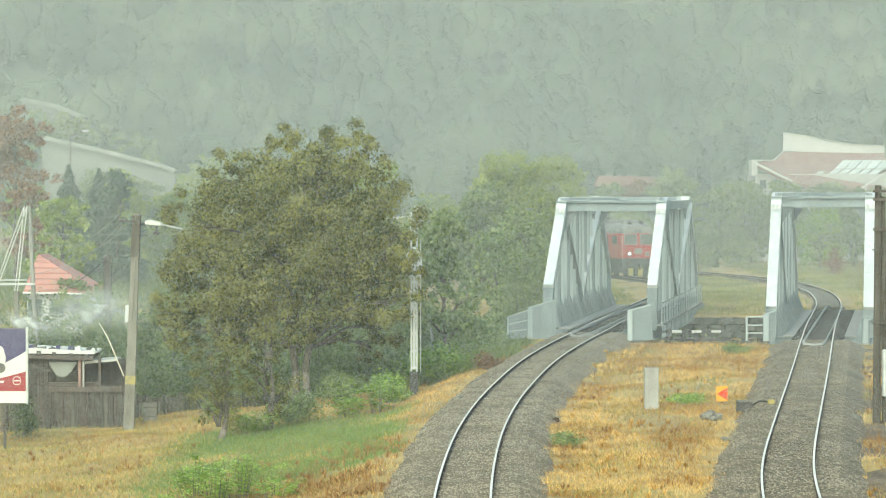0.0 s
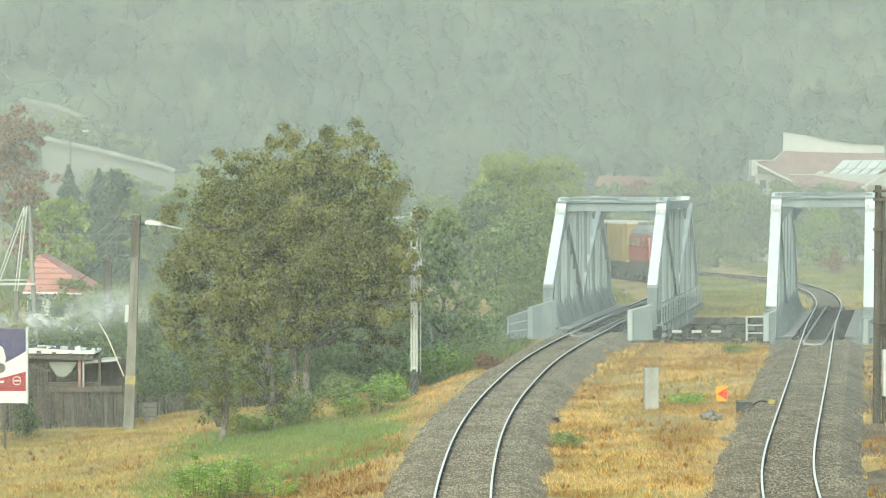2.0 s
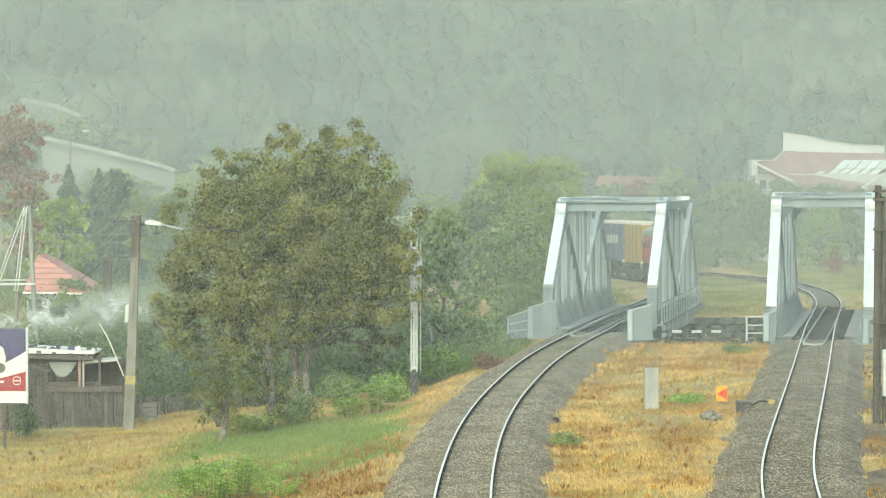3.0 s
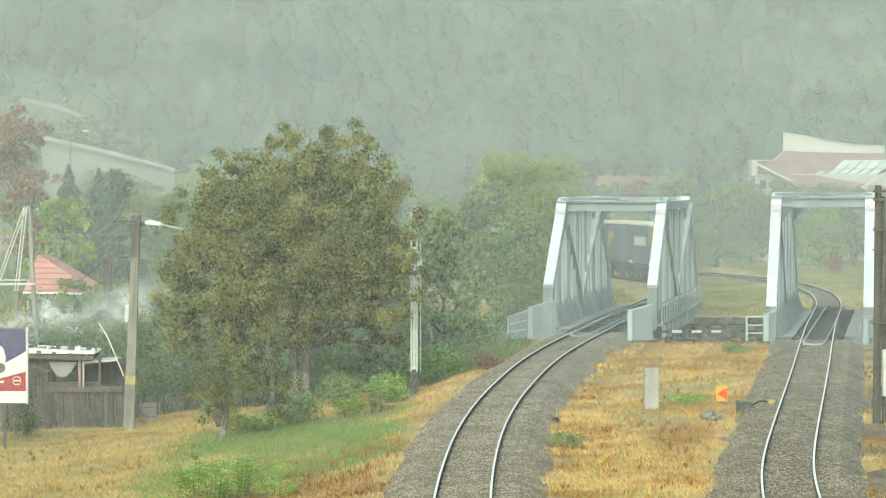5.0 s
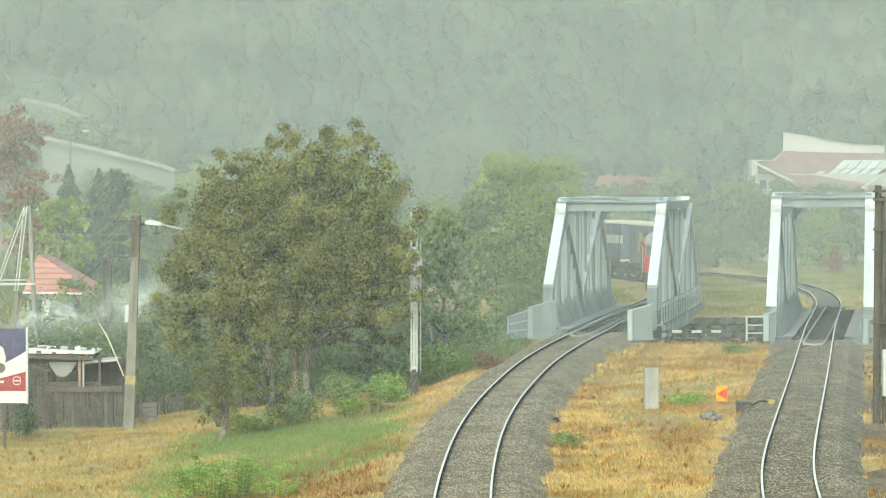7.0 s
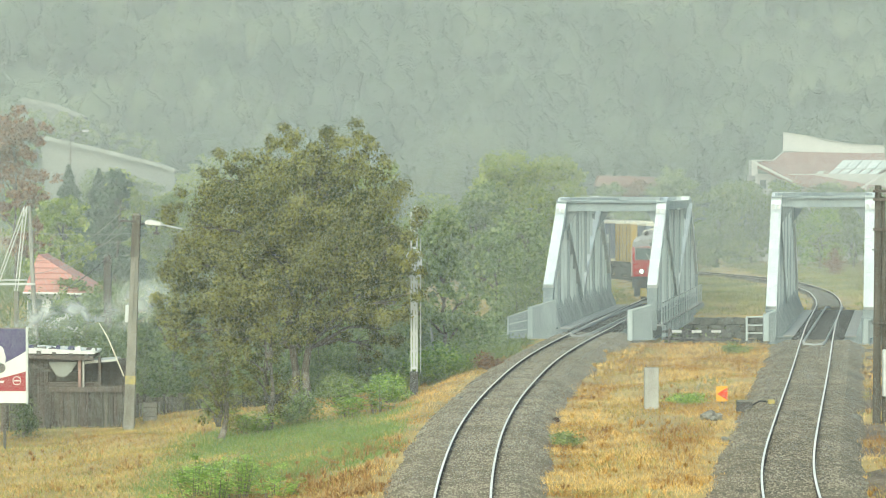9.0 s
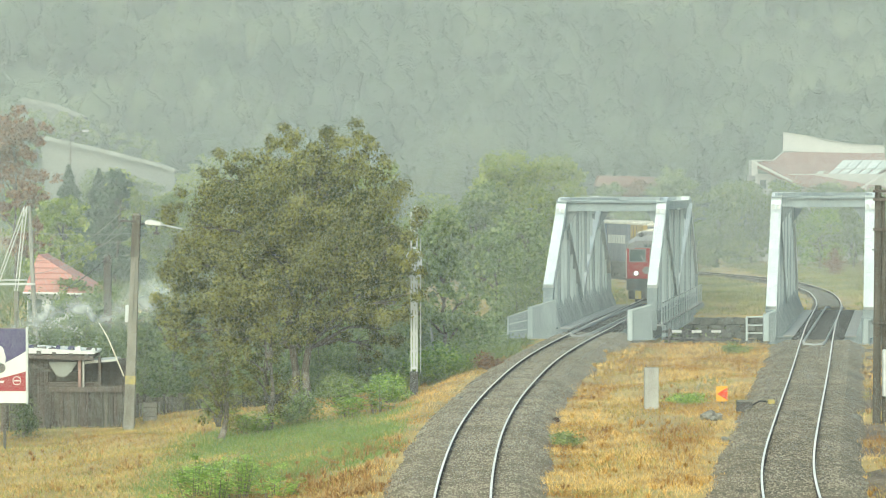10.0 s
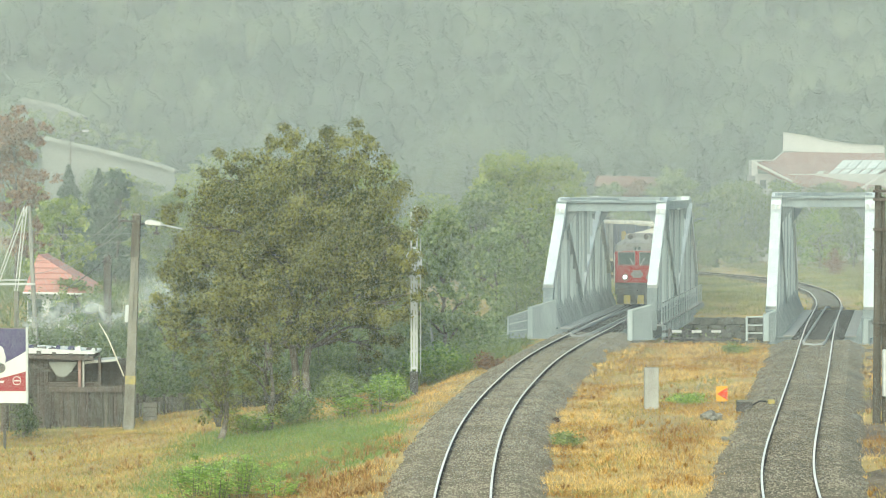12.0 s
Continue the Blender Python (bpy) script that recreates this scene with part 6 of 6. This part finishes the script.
plant_tree(23.03, 312, 9.5, 8.0, 0.2, 9.0, 12, 7000, 0.42, "M_LEAF_D")
plant_tree(30.38, 306, 8.3, 7.0, 0.2, 8.0, 12, 7000, 0.42, "M_LEAF_D")
plant_tree(33.6, 300, 8.4, 6.5, 0.2, 8.0, 10, 6500, 0.4, "M_LEAF_D")
plant_tree(33.91, 280, 6.0, 4.5, 0.2, 5.6, 10, 5000, 0.36, "M_LEAF_G")
plant_tree(37.42, 300, 8.0, 6.5, 0.2, 7.6, 12, 7000, 0.4, "M_LEAF_D")
plant_tree(40.69, 296, 7.6, 6.0, 0.2, 7.3, 11, 6500, 0.4, "M_LEAF_D")
plant_tree(38.54, 292, 7.2, 6.5, 0.2, 6.8, 10, 6500, 0.4, "M_LEAF_D")
plant_tree(39.3, 275, 7.2, 6.0, 0.2, 6.8, 10, 6000, 0.4, "M_LEAF_D")
plant_tree(16.95, 315, 8.0, 8.0, 0.2, 7.4, 10, 5000, 0.42, "M_LEAF_D")
plant_tree(18.87, 300, 6.0, 8.0, 0.1, 5.4, 10, 5000, 0.42, "M_LEAF_D")
plant_tree(5.38, 192, 8.0, 5.5, 0.1, 7.4, 14, 10000, 0.27, "M_LEAF_D")
plant_tree(4.0, 182, 7.0, 5.0, 0.1, 6.6, 12, 8000, 0.26, "M_LEAF_D")
plant_tree(6.56, 205, 8.0, 4.5, 0.1, 7.4, 12, 8000, 0.28, "M_LEAF_M")
plant_tree(2.78, 178, 6.4, 5.0, 0.1, 6.0, 12, 8000, 0.26, "M_LEAF_D")
plant_tree(19.3, 316, 8.4, 7.0, 0.2, 8.0, 12, 6000, 0.42, "M_LEAF_R")
plant_tree(-35.83, 322, 8.5, 6.0, 0.3, 7.6, 12, 6000, 0.4, "M_LEAF_D")
plant_tree(-31.75, 327, 8.0, 6.0, 0.5, 7.0, 12, 6500, 0.42, "M_LEAF_D")
plant_tree(-26.16, 324, 9.0, 6.0, 0.5, 8.0, 12, 6500, 0.42, "M_LEAF_M")
plant_tree(-22.44, 330, 11.0, 9.0, 0.5, 10.5, 12, 6500, 0.42, "M_LEAF_M")
plant_tree(-13.2, 150, 6.0, 4.6, 0.2, 5.6, 10, 6000, 0.22, "M_LEAF_D")
plant_tree(-16.13, 170, 8.5, 5.0, 0.2, 8.0, 10, 6500, 0.26, "M_LEAF_M")
plant_tree(-10.61, 152, 5.0, 5.2, 0.1, 4.6, 10, 6000, 0.22, "M_LEAF_D")
plant_tree(-7.95, 154, 5.0, 5.2, 0.1, 4.6, 10, 6000, 0.22, "M_LEAF_D")
plant_tree(-5.02, 150, 5.5, 5.2, 0.1, 5.0, 10, 6500, 0.22, "M_LEAF_D")
plant_tree(-3.25, 150, 6.5, 4.6, 0.1, 6.2, 10, 6500, 0.22, "M_LEAF_D")
plant_tree(-1.41, 158, 7.5, 5.0, 0.1, 7.2, 10, 6500, 0.24, "M_LEAF_D")
plant_tree(1.19, 160, 7.4, 5.0, 0.1, 7.0, 12, 8000, 0.24, "M_LEAF_M")
plant_tree(3.63, 172, 6.0, 5.0, 0.1, 5.6, 11, 7000, 0.25, "M_LEAF_D")
plant_tree(-29.62, 225, 7.5, 7.0, 0.2, 7.0, 10, 6000, 0.32, "M_LEAF_M")
plant_tree(-24.31, 235, 8.5, 5.0, 0.2, 8.4, 10, 6500, 0.34, "M_LEAF_M")
plant_tree(-21.9, 190, 5.5, 6.0, 0.1, 5.0, 10, 5500, 0.28, "M_LEAF_D")
plant_tree(-20.68, 240, 7.5, 6.0, 0.2, 6.8, 10, 6500, 0.34, "M_LEAF_M")
plant_tree(-14.4, 300, 10, 9.0, 0.5, 9.0, 10, 5000, 0.45, "M_LEAF_M")
plant_tree(23.52, 290, 4.5, 6.0, 0.1, 4.2, 9, 4500, 0.36, "M_LEAF_D")
spruce(-27.08, 225, 8.7, 1, "dark conical spruce behind the houses")
spruce(-25.25, 228, 8.4, 2, "slim dark spruce beside another")
KIND_B = {"M_LEAF_G": "bright green bramble bush with sapling leaves", "M_LEAF_D": "dull green leafy bush", "M_LEAF_B": "dark green leafy bush behind the shed", "M_LEAF_R": "low clump of withered russet weeds"}


def plant_bush(x, y, w, h, count, leaf, kind):
    k = len(GROWN)
    GROWN.append(kind)
    bush("bush", x, y, w, h, int(count * 1.35), leaf * (0.9 if kind == "M_LEAF_G" else 0.78), KINDS[kind][0], KIND_B[kind], 90 + k)


sapling(-2.55, 124, 1.75, 11, M_LEAF_G, "bright green sapling shoots by the signal", 201, 0.15, 0.7)
sapling(-3.6, 122, 1.35, 12, M_LEAF_G, "bright green sapling shoots at the tree's foot", 202, 0.14, 0.8)
plant_bush(-2.19, 128, 1.6, 1.2, 1500, 0.15, "M_LEAF_G")
sapling(-7.3, 118, 1.1, 14, M_LEAF_G, "low green sapling shoots in dry grass", 203, 0.14, 0.9)
plant_bush(-5.86, 122, 2.6, 1.3, 1800, 0.14, "M_LEAF_D")
sapling(-7.66, 96, 1.3, 11, M_LEAF_G, "green sapling with feathered leaves", 204, 0.12, 0.6)
sapling(-6.25, 94.5, 1.55, 15, M_LEAF_G, "green sapling with feathered leaves", 205, 0.12, 0.8)
sapling(-6.9, 94, 1.2, 10, M_LEAF_G, "green sapling with feathered leaves", 206, 0.11, 0.5)
sapling(-5.1, 93.5, 1.0, 9, M_LEAF_G, "low green sapling among russet weeds", 207, 0.11, 0.7)
sapling(-8.2, 93.5, 0.7, 8, M_LEAF_G, "low green sapling with feathered leaves", 208, 0.11, 0.7)
plant_bush(-17.2, 127, 1.3, 1.7, 1200, 0.14, "M_LEAF_B")
plant_bush(-17.84, 150, 5.0, 4.6, 6500, 0.16, "M_LEAF_B")
plant_bush(-15.77, 146, 3.4, 3.6, 3500, 0.16, "M_LEAF_B")
plant_bush(-20.56, 148, 3.0, 4.2, 3500, 0.16, "M_LEAF_B")
plant_bush(-19.84, 155, 3.4, 4.6, 3500, 0.18, "M_LEAF_B")
plant_bush(-12.86, 139, 2.2, 2.4, 1600, 0.16, "M_LEAF_B")
plant_bush(-0.1, 140, 3.6, 1.5, 2600, 0.17, "M_LEAF_G")
plant_bush(1.78, 148, 4.2, 1.4, 2800, 0.17, "M_LEAF_D")
plant_bush(4.6, 186, 4.0, 7.4, 3400, 0.2, "M_LEAF_D")
plant_bush(0.6, 176, 4.4, 6.6, 3200, 0.2, "M_LEAF_D")
plant_bush(-1.14, 143, 3.0, 1.6, 2200, 0.17, "M_LEAF_D")
plant_bush(13.4, 183.4, 3.0, 4.5, 2600, 0.2, "M_LEAF_D")
plant_bush(16.0, 183.2, 2.6, 4.1, 2200, 0.2, "M_LEAF_D")
plant_bush(-22.2, 176, 5.0, 5.0, 4200, 0.2, "M_LEAF_B")
plant_bush(-20.4, 171, 4.2, 4.3, 3600, 0.19, "M_LEAF_B")
plant_bush(-24.1, 164, 4.2, 5.4, 3600, 0.2, "M_LEAF_B")
plant_bush(2.02, 137, 1.6, 0.7, 900, 0.11, "M_LEAF_R")
plant_bush(4.05, 103, 1.3, 0.5, 900, 0.10, "M_LEAF_D")
plant_bush(13.83, 146, 1.5, 0.6, 800, 0.12, "M_LEAF_D")
plant_bush(9.51, 120, 2.0, 0.4, 900, 0.10, "M_LEAF_G")
plant_bush(32.92, 262, 2.4, 2.2, 900, 0.24, "M_LEAF_R")
plant_bush(-4.35, 132, 2.0, 1.4, 1300, 0.15, "M_LEAF_D")
plant_bush(-9.29, 128, 1.6, 1.0, 1000, 0.14, "M_LEAF_D")
plant_bush(-12.06, 143, 3.4, 2.6, 2600, 0.18, "M_LEAF_B")
plant_bush(-9.53, 144, 3.4, 2.2, 2600, 0.18, "M_LEAF_D")
plant_bush(-7.44, 144, 3.4, 2.4, 2600, 0.18, "M_LEAF_D")
plant_bush(-5.91, 145, 3.4, 2.6, 2600, 0.18, "M_LEAF_D")
plant_bush(-3.77, 144, 3.2, 2.8, 2600, 0.18, "M_LEAF_D")
plant_bush(-2.2, 144, 3.0, 2.4, 2600, 0.18, "M_LEAF_D")
plant_bush(0.99, 152, 3.4, 2.2, 2600, 0.18, "M_LEAF_D")
plant_bush(3.01, 156, 3.4, 2.4, 2600, 0.18, "M_LEAF_D")
plant_bush(-0.53, 153, 3.6, 3.2, 3000, 0.19, "M_LEAF_D")
plant_bush(-1.76, 151, 3.4, 3.4, 3000, 0.19, "M_LEAF_D")
plant_bush(-11.56, 150, 3.4, 3.4, 3000, 0.19, "M_LEAF_B")
plant_bush(-22.66, 160, 3.8, 6.2, 4500, 0.2, "M_LEAF_B")
plant_bush(-22.17, 165, 4.0, 4.2, 3500, 0.2, "M_LEAF_B")
plant_bush(-14.56, 150, 3.2, 4.0, 3000, 0.19, "M_LEAF_B")
plant_bush(-18.01, 160, 4.4, 4.8, 4000, 0.2, "M_LEAF_B")
plant_bush(-24.95, 175, 4.6, 7.2, 4500, 0.22, "M_LEAF_B")
plant_bush(2.05, 185, 4.4, 3.0, 2600, 0.22, "M_LEAF_D")
plant_bush(0.96, 170, 4.0, 2.8, 2600, 0.2, "M_LEAF_D")
plant_tree(-8.42, 117, 4.0, 3.0, 0.7, 3.7, 10, 2900, 0.115, "M_LEAF")
plant_tree(-6.69, 119, 4.4, 3.4, 0.9, 4.2, 10, 3200, 0.12, "M_LEAF")
for shift, rise in ((0, 14.0), (2.6, 13.8), (5.2, 13.2), (8.2, 12.9), (11.5, 12.0)):
    plant_tree(-44.04 + shift, 335.5, rise - 1.0, 4.2, rise - 7, rise, 8, 3000, 0.4, "M_LEAF_D")

dead = thing("dead_stem", pose(-0.33, 142, float(ground_z(-0.33, 142)) - 0.1, 0, -4, 0), "bare bleached tree stem among bushes", "tree stem")
part("stem", Shape().tube((0, 0, 0), (0.05, 0, 1.3), 0.1, 0.08, 8).tube((0.05, 0, 1.3), (-0.05, 0, 2.6), 0.08, 0.04, 8), M_PALECONC, dead, smooth=True)
plant_ground()
RNG = np.random.default_rng(3)
build_stones(LEFT_LINE, "ballast_stones", RNG, 33000, 79, 158)
build_stones(RIGHT_LINE, "ballast_stones", RNG, 33000, 79, 152, 3.0)

# overhead wires
POLE_TOP = (-13.3, 133.8, 6.2)
for dx, dz, ex, ey, ez in ((-0.6, 0, -25.01, 190, 2.86), (-0.3, -0.1, -24.87, 200, 1.98), (0.3, -0.1, -23.04, 175, 2.48)):
    cable("overhead_wire", (POLE_TOP[0] + dx, 133.8, POLE_TOP[2] + dz), (ex, ey, ez), 0.5, 0.014, M_CABLE, "thin grey overhead wire from the lamp pole")
cable("overhead_wire", (-13.3, 133.8, 6.2), (-12.19, 140, 5.9), 0.05, 0.02, M_CABLE, "thin grey overhead wire from the lamp pole")
cable("overhead_wire", (-23.39, 160, 5.21), (-15.24, 160, 5.01), 0.2, 0.013, M_CABLE, "thin grey overhead wire across the yard")
cable("overhead_wire", (-23.39, 160, 4.43), (-15.83, 160, 4.63), 0.2, 0.013, M_CABLE, "thin grey overhead wire across the yard")
cable("overhead_wire", (-18.36, 169.7, 3.45), (-20.22, 165, 1.85), 0.1, 0.03, M_DCABLE, "dark cable from the chimney")



# ---- valley mist imitated by added gauze: hair-thin strands on upright sheets, thicker with distance ----
def build_mist_gauze(sheets, half, z0, z1, pitch, cover):
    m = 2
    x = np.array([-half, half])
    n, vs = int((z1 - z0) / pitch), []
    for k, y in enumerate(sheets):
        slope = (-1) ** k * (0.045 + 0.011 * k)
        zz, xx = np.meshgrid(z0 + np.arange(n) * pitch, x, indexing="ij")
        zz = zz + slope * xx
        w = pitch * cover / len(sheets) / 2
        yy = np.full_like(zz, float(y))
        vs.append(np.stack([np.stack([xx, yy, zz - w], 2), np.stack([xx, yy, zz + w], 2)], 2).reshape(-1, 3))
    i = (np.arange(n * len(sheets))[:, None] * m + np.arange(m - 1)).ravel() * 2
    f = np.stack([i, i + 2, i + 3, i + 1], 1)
    tagged(new("mist", raw("mist", np.concatenate(vs), f, M_MIST_GAUZE)), "gauze of hair-thin pale strands standing in for valley mist", "mist", "", "stuff")


build_mist_gauze((88, 97, 107, 117, 126), 20, -5.0, 18.5, 0.0058, 0.17)
build_mist_gauze((140, 147, 154, 161), 25, -5.0, 21, 0.0088, 0.17)
build_mist_gauze((199, 209, 219, 230), 34, -2.5, 26.5, 0.0125, 0.24)
build_mist_gauze((263, 274, 286, 324), 48, -3.0, 35, 0.016, 0.31)
build_mist_gauze((340.5, 342, 343.5), 58, -1.0, 42, 0.02, 0.12)

SMOKE = build_smoke()


def motions():
    ride(LOCO, 4.0, 2.05)
    for w, (behind, pivot) in zip(WAGONS, BEHIND):
        ride(w, behind, pivot)
    rng = np.random.default_rng(2)
    for k, p in enumerate(SMOKE):
        start = -3.2 + 0.62 * k
        size = 0.62 + 0.085 * k
        p.scale = (size * 1.25, 1, size * 0.85)
        dy, dz, spin = 139.0 + 0.3 * k, rng.uniform(-0.2, 0.25), (1 if k % 2 else -1)
        rows = []
        for t in (0, 2, 4, 6, 8, 10, 12):
            u = start + 0.27 * t
            rows.append((t, pose(-18.6 + u, dy, 1.25 + dz + 0.16 * u + 0.1 * math.sin(t * 0.5 + k), 0, 12 * math.sin(k * 1.7) + spin * 2.5 * t, 0)))
        walk(p, rows)


motions()
